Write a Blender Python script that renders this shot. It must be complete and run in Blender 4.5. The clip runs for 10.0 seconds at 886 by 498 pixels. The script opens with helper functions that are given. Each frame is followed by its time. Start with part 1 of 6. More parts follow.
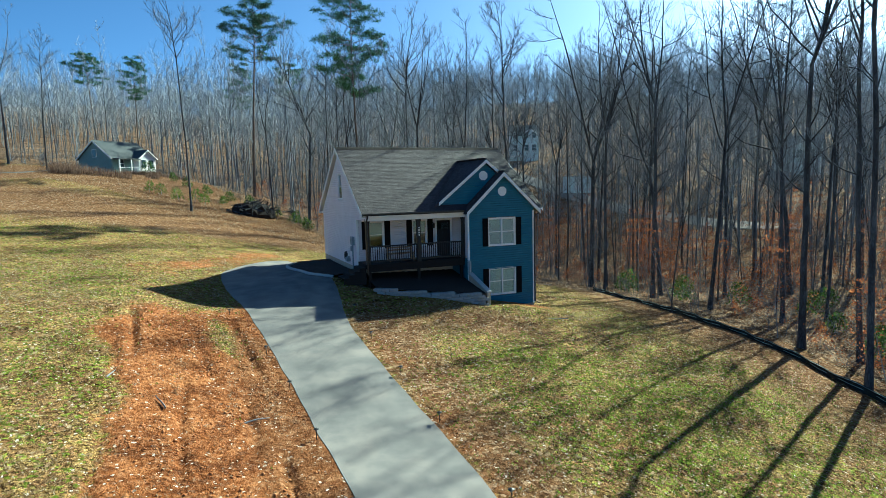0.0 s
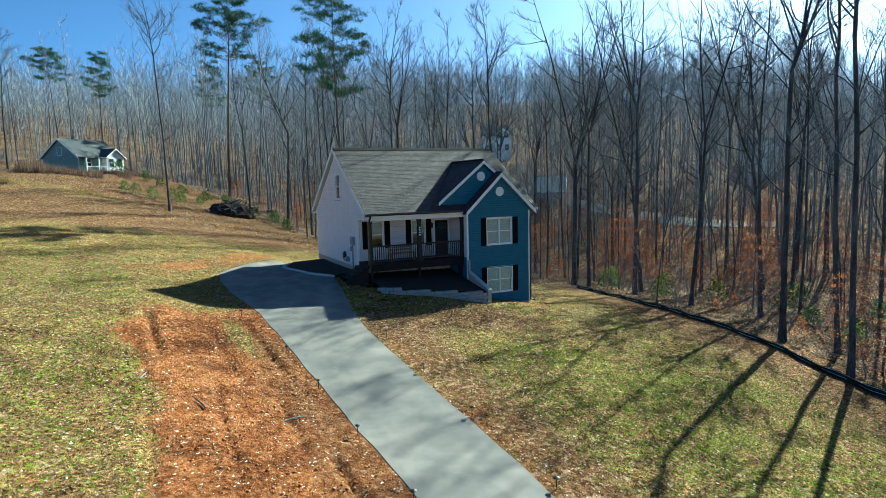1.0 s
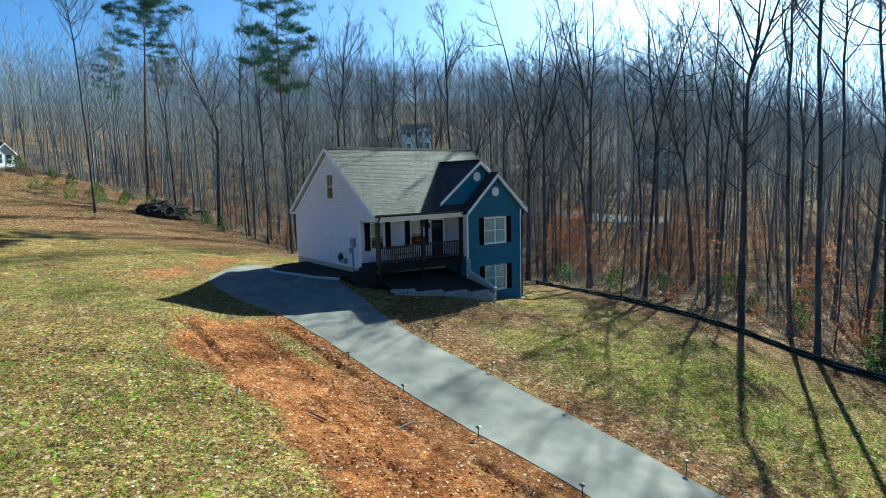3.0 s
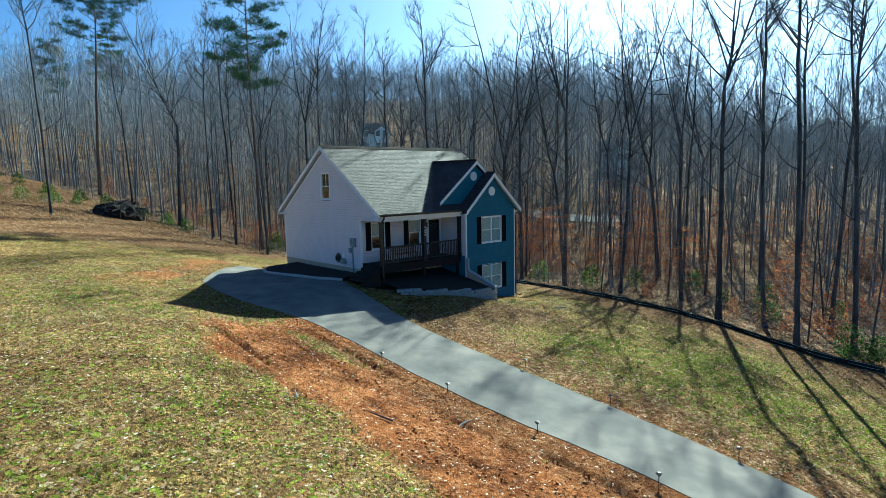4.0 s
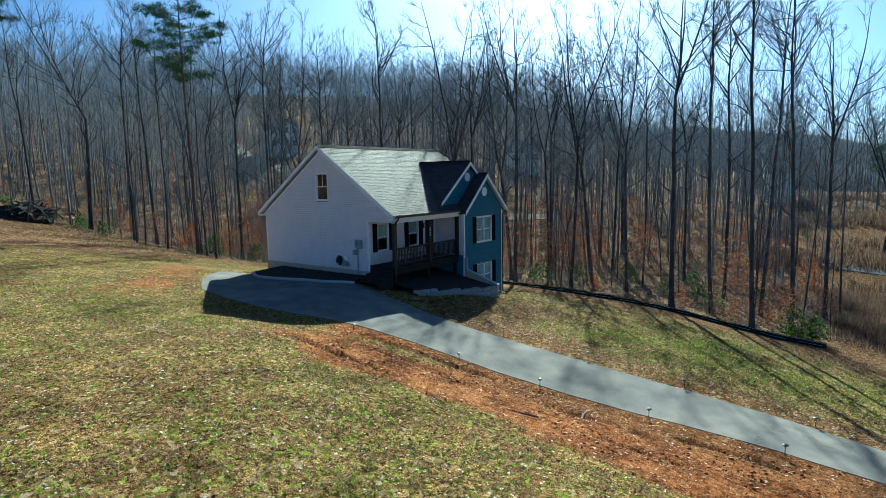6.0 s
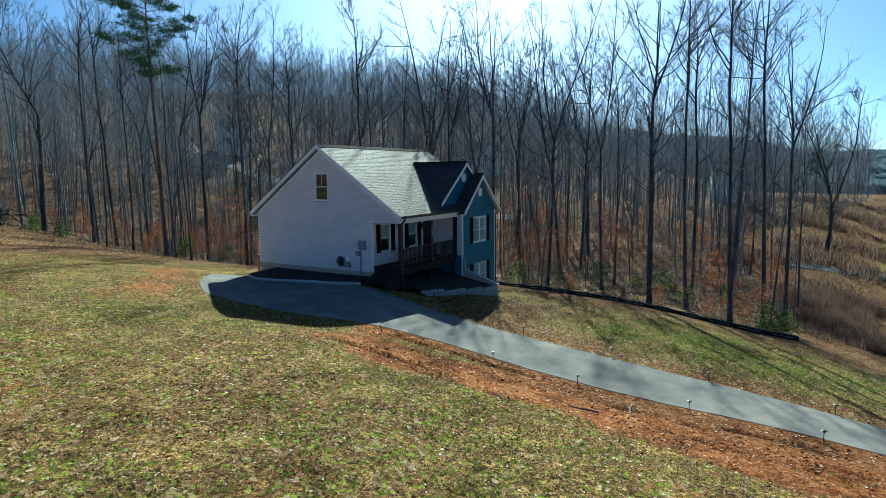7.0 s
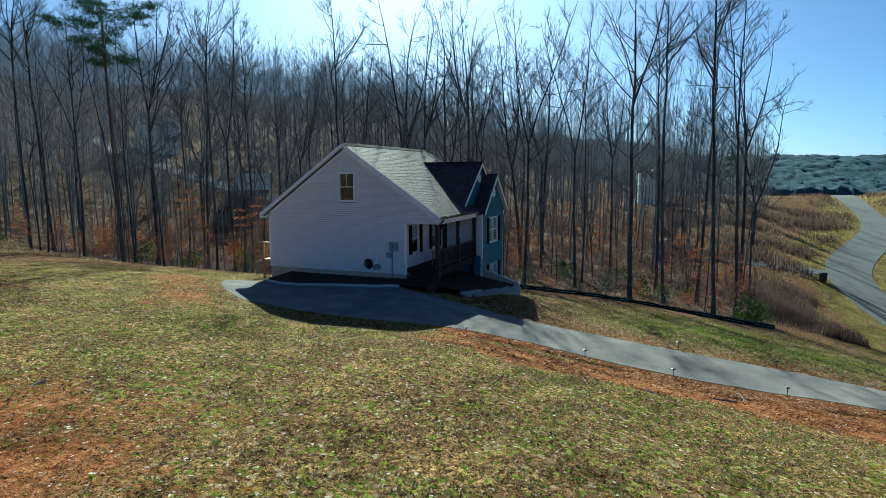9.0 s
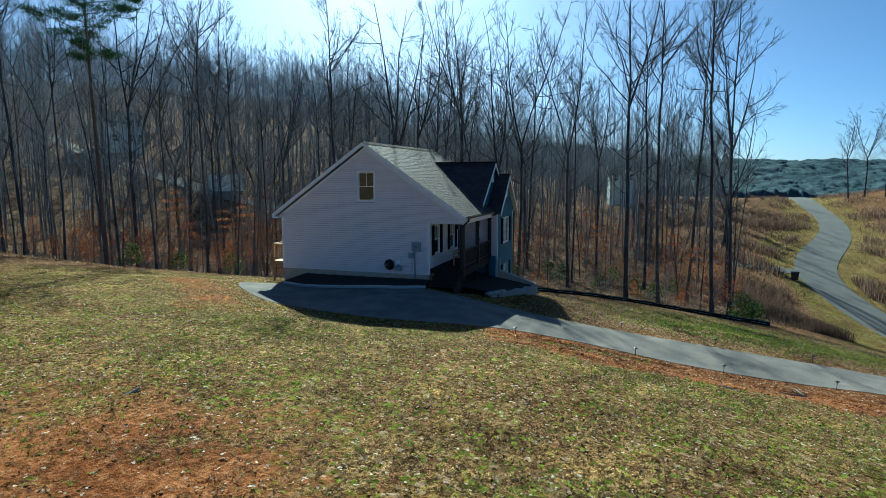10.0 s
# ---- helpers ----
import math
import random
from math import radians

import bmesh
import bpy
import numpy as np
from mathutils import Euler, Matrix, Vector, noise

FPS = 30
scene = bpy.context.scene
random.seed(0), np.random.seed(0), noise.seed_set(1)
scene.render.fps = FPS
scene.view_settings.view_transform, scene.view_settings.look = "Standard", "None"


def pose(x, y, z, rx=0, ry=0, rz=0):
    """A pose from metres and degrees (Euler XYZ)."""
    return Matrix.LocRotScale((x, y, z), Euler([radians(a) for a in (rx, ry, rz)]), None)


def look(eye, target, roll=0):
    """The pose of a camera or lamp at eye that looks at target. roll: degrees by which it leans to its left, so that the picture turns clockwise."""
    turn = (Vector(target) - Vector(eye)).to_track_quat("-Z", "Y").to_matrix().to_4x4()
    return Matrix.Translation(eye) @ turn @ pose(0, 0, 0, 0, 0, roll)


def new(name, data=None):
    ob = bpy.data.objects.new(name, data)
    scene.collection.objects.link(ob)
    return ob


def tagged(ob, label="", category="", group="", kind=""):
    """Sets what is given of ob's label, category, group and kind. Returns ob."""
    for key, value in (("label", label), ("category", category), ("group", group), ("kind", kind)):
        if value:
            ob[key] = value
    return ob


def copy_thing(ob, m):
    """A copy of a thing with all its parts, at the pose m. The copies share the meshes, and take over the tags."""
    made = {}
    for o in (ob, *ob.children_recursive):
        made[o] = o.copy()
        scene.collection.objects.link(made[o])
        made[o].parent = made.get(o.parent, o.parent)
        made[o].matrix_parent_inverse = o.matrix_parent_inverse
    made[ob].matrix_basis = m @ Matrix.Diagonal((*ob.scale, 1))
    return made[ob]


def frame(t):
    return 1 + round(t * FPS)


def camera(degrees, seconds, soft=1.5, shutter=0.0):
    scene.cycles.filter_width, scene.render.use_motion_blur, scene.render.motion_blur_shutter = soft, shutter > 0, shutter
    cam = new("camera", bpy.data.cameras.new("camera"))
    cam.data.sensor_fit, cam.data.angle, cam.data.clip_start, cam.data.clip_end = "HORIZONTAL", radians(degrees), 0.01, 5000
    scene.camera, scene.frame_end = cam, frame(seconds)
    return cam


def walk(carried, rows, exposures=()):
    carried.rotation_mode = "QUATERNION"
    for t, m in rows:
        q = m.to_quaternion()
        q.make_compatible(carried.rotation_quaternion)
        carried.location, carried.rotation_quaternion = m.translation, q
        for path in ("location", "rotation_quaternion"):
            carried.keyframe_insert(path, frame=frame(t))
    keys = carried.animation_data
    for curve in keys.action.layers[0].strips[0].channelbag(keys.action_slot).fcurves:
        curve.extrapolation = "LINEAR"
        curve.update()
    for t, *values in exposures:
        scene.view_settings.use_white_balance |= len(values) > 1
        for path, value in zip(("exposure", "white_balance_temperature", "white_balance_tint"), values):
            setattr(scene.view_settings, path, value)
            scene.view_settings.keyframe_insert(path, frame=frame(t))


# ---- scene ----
cam = camera(74.0, 10.0, soft=0.55)
PATH = [
    (0, (-7.969, -30.673, 4.279), (-7.197, -28.84, 4.071), -1.4),
    (0.5, (-8.919, -30.507, 4.333), (-8.093, -28.698, 4.122), -1.3),
    (1, (-9.863, -30.361, 4.399), (-8.985, -28.577, 4.185), -1.4),
    (1.5, (-11.023, -29.869, 4.471), (-10.077, -28.12, 4.254), -1.4),
    (2, (-12.317, -29.159, 4.55), (-11.293, -27.455, 4.327), -1.4),
    (2.5, (-13.631, -28.344, 4.631), (-12.529, -26.691, 4.404), -1.4),
    (4, (-17.228, -25.697, 4.713), (-15.907, -24.213, 4.479), -1.2),
    (4.5, (-18.471, -24.598, 4.773), (-17.078, -23.183, 4.536), -1.1),
    (5, (-19.647, -23.473, 4.857), (-18.185, -22.13, 4.616), -1.1),
    (5.5, (-20.772, -22.331, 4.925), (-19.246, -21.061, 4.68), -1.1),
    (7, (-23.633, -18.732, 5.053), (-21.945, -17.69, 4.803), -0.7),
    (7.5, (-24.384, -17.447, 5.084), (-22.651, -16.482, 4.832), -0.6),
    (8, (-25.149, -16.015, 5.106), (-23.374, -15.128, 4.853), -0.6),
    (8.5, (-25.809, -14.513, 5.097), (-24.003, -13.69, 4.846), -0.5),
    (9, (-26.344, -12.962, 5.061), (-24.514, -12.195, 4.812), -0.4),
    (9.5, (-26.811, -11.408, 5.017), (-24.959, -10.697, 4.77), -0.3),
    (10, (-27.192, -9.867, 4.936), (-25.312, -9.228, 4.694), -0.2),
]
walk(cam, [(t, look(eye, target, roll)) for t, eye, target, roll in PATH], [(0, 1.92, 4400, -18), (5, 1.68, 4280, -17), (10, 1.17, 4330, -16)])

# ---- light ----
SUN_AZ, SUN_EL = 27.0, 30.0      # degrees: anticlockwise from +x, above the horizon
world = bpy.data.worlds.new("sky")
scene.world = world
world.use_nodes = True
wn = world.node_tree
sky = wn.nodes.new("ShaderNodeTexSky")
sky.sky_type, sky.sun_disc = 'NISHITA', False
sky.sun_elevation, sky.sun_rotation = radians(SUN_EL), radians(90 - SUN_AZ)
sky.air_density, sky.dust_density, sky.ozone_density = 0.5, 1.0, 1.5
wn.nodes["Background"].inputs["Strength"].default_value = 0.040
wn.links.new(sky.outputs[0], wn.nodes["Background"].inputs["Color"])
sun = new("sun", bpy.data.lights.new("sun", "SUN"))
sun.data.energy, sun.data.angle, sun.data.color = 5.6, radians(0.53), (1.0, 0.78, 0.52)
sun.matrix_world = look((0, 0, 60), (-math.cos(radians(SUN_AZ)) * 60 * math.cos(radians(SUN_EL)) / math.sin(radians(SUN_EL)), -math.sin(radians(SUN_AZ)) * 60 * math.cos(radians(SUN_EL)) / math.sin(radians(SUN_EL)), 0))


# ---- materials ----
def rgb(c):
    return (*c, 1.0)


def surface(name, tones, rough=0.8, metal=0.0, scale=8.0, fine=60.0, bump=0.3, spec=0.3, per_piece=0.0, stretch=(1, 1, 1)):
    """Two-scale noise between the given tones, with fine relief; per_piece varies the brightness from piece to piece."""
    m = bpy.data.materials.new(name)
    m.use_nodes = True
    t = m.node_tree
    n, l = t.nodes, t.links
    b = n["Principled BSDF"]
    co = n.new("ShaderNodeTexCoord")
    mp = n.new("ShaderNodeMapping")
    mp.inputs["Scale"].default_value = stretch
    l.new(co.outputs["Object"], mp.inputs["Vector"])
    a = n.new("ShaderNodeTexNoise")
    a.inputs["Scale"].default_value, a.inputs["Detail"].default_value = scale, 5
    f = n.new("ShaderNodeTexNoise")
    f.inputs["Scale"].default_value, f.inputs["Detail"].default_value = fine, 3
    for k in (a, f):
        l.new(mp.outputs[0], k.inputs["Vector"])
    mix = n.new("ShaderNodeMath")
    mix.operation = 'MULTIPLY_ADD'
    mix.inputs[1].default_value = 0.6
    half = n.new("ShaderNodeMath")
    half.operation = 'MULTIPLY'
    half.inputs[1].default_value = 0.4
    l.new(f.outputs["Fac"], half.inputs[0])
    l.new(a.outputs["Fac"], mix.inputs[0])
    l.new(half.outputs[0], mix.inputs[2])
    r = n.new("ShaderNodeValToRGB")
    r.color_ramp.elements[0].position, r.color_ramp.elements[1].position = 0.33, 0.67
    r.color_ramp.elements[0].color, r.color_ramp.elements[1].color = rgb(tones[0]), rgb(tones[-1])
    for i, c in enumerate(tones[1:-1]):
        r.color_ramp.elements.new(0.33 + 0.34 * (i + 1) / (len(tones) - 1)).color = rgb(c)
    l.new(mix.outputs[0], r.inputs[0])
    last = r.outputs[0]
    if per_piece:
        oi = n.new("ShaderNodeObjectInfo")
        ge = n.new("ShaderNodeNewGeometry")
        add = n.new("ShaderNodeMath")
        add.operation = 'ADD'
        l.new(oi.outputs["Random"], add.inputs[0])
        l.new(ge.outputs["Random Per Island"], add.inputs[1])
        rng_ = n.new("ShaderNodeMapRange")
        rng_.inputs[2].default_value = 2.0
        rng_.inputs[3].default_value, rng_.inputs[4].default_value = 1 - per_piece, 1 + per_piece
        l.new(add.outputs[0], rng_.inputs[0])
        hv = n.new("ShaderNodeHueSaturation")
        l.new(rng_.outputs[0], hv.inputs["Value"])
        l.new(last, hv.inputs["Color"])
        last = hv.outputs[0]
    l.new(last, b.inputs["Base Color"])
    b.inputs["Roughness"].default_value, b.inputs["Metallic"].default_value = rough, metal
    b.inputs["Specular IOR Level"].default_value = spec
    if bump:
        bp = n.new("ShaderNodeBump")
        bp.inputs["Strength"].default_value, bp.inputs["Distance"].default_value = bump, 0.02
        l.new(mix.outputs[0], bp.inputs["Height"])
        l.new(bp.outputs[0], b.inputs["Normal"])
    return m


M = {}
M["siding"] = surface("cream_vinyl", [(0.64, 0.59, 0.60), (0.71, 0.655, 0.665)], 0.55, scale=1.5, fine=30, bump=0.05)
M["blue"] = surface("blue_vinyl", [(0.033, 0.118, 0.180), (0.045, 0.147, 0.22)], 0.5, scale=2, fine=40, bump=0.08)
M["white"] = surface("white_trim", [(0.74, 0.73, 0.72), (0.82, 0.81, 0.80)], 0.5, scale=3, fine=50, bump=0.04)
M["black"] = surface("black_paint", [(0.010, 0.010, 0.012), (0.018, 0.018, 0.02)], 0.45, scale=4, fine=60, bump=0.06)
M["gutter"] = surface("black_aluminium", [(0.012, 0.012, 0.013), (0.02, 0.02, 0.02)], 0.3, scale=4, fine=60, bump=0.03, spec=0.5)
M["shingle"] = surface("grey_asphalt_shingle", [(0.012, 0.010, 0.012), (0.037, 0.031, 0.035), (0.090, 0.076, 0.083)], 0.78, scale=22, fine=160, bump=0.7, per_piece=0.6, spec=0.26)
M["concrete"] = surface("foundation_concrete", [(0.36, 0.30, 0.22), (0.47, 0.40, 0.31)], 0.9, scale=3, fine=60)
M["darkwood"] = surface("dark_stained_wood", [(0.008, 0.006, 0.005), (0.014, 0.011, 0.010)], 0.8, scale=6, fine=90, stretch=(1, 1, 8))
M["asphalt"] = surface("worn_asphalt", [(0.108, 0.105, 0.104), (0.160, 0.153, 0.147), (0.235, 0.214, 0.193)], 0.92, scale=1.1, fine=110, bump=0.3, spec=0.04)
M["roadtar"] = surface("old_asphalt_road", [(0.08, 0.082, 0.084), (0.12, 0.121, 0.121)], 0.9, scale=0.5, fine=60, bump=0.3)
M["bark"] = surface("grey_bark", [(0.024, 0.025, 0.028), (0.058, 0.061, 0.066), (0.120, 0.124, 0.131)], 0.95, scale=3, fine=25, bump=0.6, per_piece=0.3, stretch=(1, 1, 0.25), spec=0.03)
# bark of the farther woods: paled and blued to stand in for haze
M["hazybark"] = surface("hazy_grey_bark", [(0.06, 0.066, 0.076), (0.135, 0.144, 0.16), (0.26, 0.272, 0.295)], 0.9, scale=3, fine=25, bump=0.4, per_piece=0.4, stretch=(1, 1, 0.25), spec=0.03)
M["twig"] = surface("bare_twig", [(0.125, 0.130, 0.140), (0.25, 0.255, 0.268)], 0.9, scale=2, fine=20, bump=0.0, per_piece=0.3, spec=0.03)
# twigs of the farther crowns, with the same haze put into their grey
M["hazytwig"] = surface("hazy_grey_twig", [(0.24, 0.256, 0.285), (0.41, 0.43, 0.465)], 0.9, scale=2, fine=20, bump=0.0, per_piece=0.35, spec=0.03)
M["pinebark"] = surface("pine_bark", [(0.08, 0.06, 0.048), (0.17, 0.135, 0.11)], 0.95, scale=4, fine=30, bump=0.6, stretch=(1, 1, 0.3), spec=0.03)
M["needles"] = surface("pine_needles", [(0.045, 0.095, 0.045), (0.10, 0.175, 0.075)], 0.7, scale=4, fine=40, bump=0.0, per_piece=0.35, spec=0.03)
M["mulch"] = surface("dark_mulch", [(0.012, 0.009, 0.008), (0.03, 0.022, 0.018)], 1.0, scale=20, fine=90, bump=1.0)
M["track"] = surface("pale_gravel", [(0.14, 0.125, 0.11), (0.24, 0.22, 0.20)], 0.95, scale=3, fine=30)
M["block"] = surface("grey_retaining_block", [(0.20, 0.20, 0.20), (0.30, 0.30, 0.30)], 0.95, scale=8, fine=70, bump=0.8, per_piece=0.2)


# ---- building helpers ----
def part(name, bm, material, parent, label=""):
    me = bpy.data.meshes.new(name)
    bm.to_mesh(me)
    bm.free()
    me.materials.append(material)
    ob = new(name, me)
    ob.parent = parent
    if label:
        ob["label"] = label
    return ob


def thing(name, place=(0, 0, 0), turn=0.0, **tags):
    ob = new(name)
    ob.matrix_basis = pose(*place, 0, 0, turn)
    ob.empty_display_size = 0.2
    return tagged(ob, **tags)


def box(bm, x0, x1, y0, y1, z0, z1):
    v = [bm.verts.new(p) for p in ((x0, y0, z0), (x1, y0, z0), (x1, y1, z0), (x0, y1, z0), (x0, y0, z1), (x1, y0, z1), (x1, y1, z1), (x0, y1, z1))]
    for f in ((3, 2, 1, 0), (4, 5, 6, 7), (0, 1, 5, 4), (1, 2, 6, 5), (2, 3, 7, 6), (3, 0, 4, 7)):
        bm.faces.new([v[i] for i in f])
    return v


def boxes(*dims, bevel=0.0):
    bm = bmesh.new()
    for d in dims:
        box(bm, *d)
    if bevel:
        bmesh.ops.bevel(bm, geom=bm.edges[:], offset=bevel, segments=1, affect='EDGES')
    return bm


def prism(points, along, d0, d1):
    """A solid from a closed outline; along: the axis ('x' or 'y') it is drawn out on; points are (other, z)."""
    bm = bmesh.new()
    put = (lambda a, z, d: (d, a, z)) if along == 'x' else (lambda a, z, d: (a, d, z))
    lo = [bm.verts.new(put(a, z, d0)) for a, z in points]
    hi = [bm.verts.new(put(a, z, d1)) for a, z in points]
    bm.faces.new(lo)
    bm.faces.new(hi[::-1])
    for i in range(len(points)):
        j = (i + 1) % len(points)
        bm.faces.new((lo[j], lo[i], hi[i], hi[j]))
    bmesh.ops.recalc_face_normals(bm, faces=bm.faces[:])
    return bm


def raw_mesh(name, verts, faces, material, smooth=False):
    me = bpy.data.meshes.new(name)
    me.from_pydata(verts, [], faces)
    me.materials.append(material)
    if smooth:
        me.polygons.foreach_set("use_smooth", [True] * len(me.polygons))
    me.update()
    return me


# ---- ground ----
def ease(t):
    t = np.clip(t, 0, 1)
    return t * t * (3 - 2 * t)


TERMS = [(i, j) for i in range(4) for j in range(4 - i)]
SLOPES = [-1.126, 0.899, -0.579, 0.298, -3.061, -0.373, -0.345, -0.593, -0.034, 0.449]
MOUNDS = ((-1, 1.5, 5, 5.5, 0.736), (-6.3, -13, 3, 6, -0.586), (7.5, -4, 4, 3.5, 0.388), (-13, -7, 4, 5, 0.352), (2.6, -4.6, 2.6, 2.2, 0.42), (-5.6, 3.4, 3.3, 4.6, -0.42), (-7.8, -1.5, 1.9, 4.2, -0.45))


def lie(x, y):
    """Height of the land: a rolling yard that passes into a wooded valley and the hills behind it."""
    x, y = np.asarray(x, float), np.asarray(y, float)
    away = np.hypot(x * 0.95, (y - 5) * 0.9)
    k = np.minimum(1, 52 / np.maximum(away, 1e-6))
    xc, yc = x * k / 20, (5 + (y - 5) * k) / 20
    near = sum(c * xc ** i * yc ** j for c, (i, j) in zip(SLOPES, TERMS))
    near = near + sum(h * np.exp(-((x - a) / p) ** 2 - ((y - b) / q) ** 2) for a, b, p, q, h in MOUNDS)
    u = 0.55 * x + 0.83 * y
    turn = np.arctan2(y, x)
    rise = 0.19 * np.clip(u - 45, 0, 50) + 0.215 * np.clip(u - 95, 0, 165)
    hills = -9.5 + 0.19 * np.clip(u, -8, 45) + rise * (0.12 + 0.88 * ease((turn - 0.05) / 0.5)) + np.clip(0.15 * (15 - x), 0, 9)
    w = ease((away - 32) / 50)
    dip = 13 * ease((x - 145) / 90) * ease((40 - y) / 70)
    ring = 19 * np.exp(-((np.hypot(x, y) - 560) / 130) ** 2)
    bank = 7.5 * np.exp(-((x - 152) / 28) ** 2 - ((y + 79) / 19) ** 2)
    return near * (1 - w) + (hills - dip + ring + bank) * w


def height(x, y):
    return float(lie(x, y))


OPEN_LAND = [(-140, -140), (-140, 130), (-60, 122), (-34, 100), (-22, 92), (-10, 75), (-4, 58), (3, 46), (6, 36), (8, 27), (11, 18), (19, 11), (23, 6), (23, -8), (20, -16),
             (26, -20), (38, -19), (50, -14), (62, -11), (76, -12), (92, -18), (110, -26), (130, -31), (210, -36), (270, -80), (120, -220)]


def in_open(x, y):
    """Whether a place lies in the mown and cleared land, outside the woods."""
    x, y = np.asarray(x, float), np.asarray(y, float)
    odd = np.zeros(x.shape, bool)
    for (xa, ya), (xb, yb) in zip(OPEN_LAND, OPEN_LAND[1:] + OPEN_LAND[:1]):
        if ya != yb:
            odd ^= ((ya > y) != (yb > y)) & (x < (xb - xa) * (y - ya) / (yb - ya) + xa)
    return odd


def wobble(x, y, size, seed=0.0):
    """A smooth pseudo-random field in -1..1."""
    return (np.sin(x / size + 1.3 * np.sin(y / size * 0.7 + seed)) + np.sin(y / size * 1.1 + 1.7 * np.sin(x / size * 0.6 + seed * 2)) + np.sin((x + y) / size * 0.53 + seed * 3)) / 3


def along_line(x, y, xa, ya, xb, yb):
    """Metres to the line between two places."""
    t = np.clip(((x - xa) * (xb - xa) + (y - ya) * (yb - ya)) / ((xb - xa) ** 2 + (yb - ya) ** 2), 0, 1)
    return np.hypot(x - xa - t * (xb - xa), y - ya - t * (yb - ya))


def dirt_amount(x, y):
    """Bare red clay beside the driveway and at the scraped places."""
    left = -10.9 - 0.5 * ease((-12 - y) / 7) + 0.8 * wobble(x, y, 1.9, 1) + 0.5 * wobble(x, y, 0.6, 3)
    strip = ease((x - left + 0.5) / 1.7) * ease((-4.6 - x) / 0.5) * ease((-3.4 - y + 0.8 * wobble(x, y, 0.9, 5)) / 2.6)
    strip = strip - 0.8 * np.exp(-((x + 7.25 + 0.12 * (y + 8)) / 0.5) ** 2 - ((y + 8.3) / 2.3) ** 2)
    path = 0.55 * ease((2.3 - along_line(x, y, -10.3, 4.2, -2.5, 12.6) + 0.7 * wobble(x, y, 0.9, 4)) / 1.6)
    patch = np.exp(-((x + 21.0) / 3.2) ** 2 - ((y + 2.4) / 5.5) ** 2) * (0.72 + 0.2 * wobble(x, y, 0.8, 4)) + np.exp(-((x + 12.5) / 2.0) ** 2 - ((y + 17.5) / 2.0) ** 2) * 0.35
    foot = np.exp(-((x - 9) / 2.0) ** 2 - ((y + 2.6) / 0.9) ** 2) * 0.9
    verge = np.exp(-((x + 1.9) / 0.9) ** 2) * ease((-6 - y) / 3) * 0.5
    return np.clip(strip + path + patch + foot + verge, 0, 1)


def ruts(x, y):
    """Wheel and blade marks in the clay, running beside the driveway."""
    lo, _ = drive_edges(y)
    u = lo - x + 0.16 * wobble(x, y, 2.1, 8) + 0.05 * wobble(x, y, 0.4, 2)
    deep = 0
    for at, wide, h, k in ((0.95, 0.14, 0.15, 1), (1.55, 0.12, 0.11, 2), (2.4, 0.11, 0.07, 3), (3.2, 0.12, 0.12, 4), (4.35, 0.14, 0.17, 5), (4.9, 0.11, 0.12, 6)):
        run = ease(0.3 + 1.1 * np.sin(y / (1.1 + 0.3 * k) + 2.1 * k) + 0.5 * np.sin(y * 1.7 + k))
        deep = deep + h * run * np.exp(-((u - at) / wide) ** 2)
    return -deep * ease((-4.5 - y) / 2) * ease((u - 0.35) / 0.4) * ease((5.6 - u) / 0.5)


def axis(fine, reach):
    """Grid lines: the given ones, then wider and wider to the horizon."""
    res = [fine[-1]]
    step = 0.33
    while res[-1] < reach:
        step *= 1.09
        res.append(res[-1] + step)
    back = [fine[0]]
    step = 0.33
    while back[-1] > -reach:
        step *= 1.09
        back.append(back[-1] - step)
    return np.concatenate([back[:0:-1], fine, res[1:]])


def beside_drive(x, y):
    lo, hi = drive_edges(y)
    return ease((x - lo + 0.7) / 0.5) * ease((hi + 0.9 - x) / 0.6) * ease((10.0 - y) / 1.0)


def bumps(x, y):
    """Small unevenness of lawn and clay, dying out beside the driveway."""
    return (0.05 * wobble(x, y, 1.6, 4) * (np.hypot(x, y) < 60) + dirt_amount(x, y) * (0.035 * wobble(x, y, 0.55, 2) + 0.022 * wobble(x, y, 0.21, 7) + ruts(x, y))) * (1 - beside_drive(x, y))


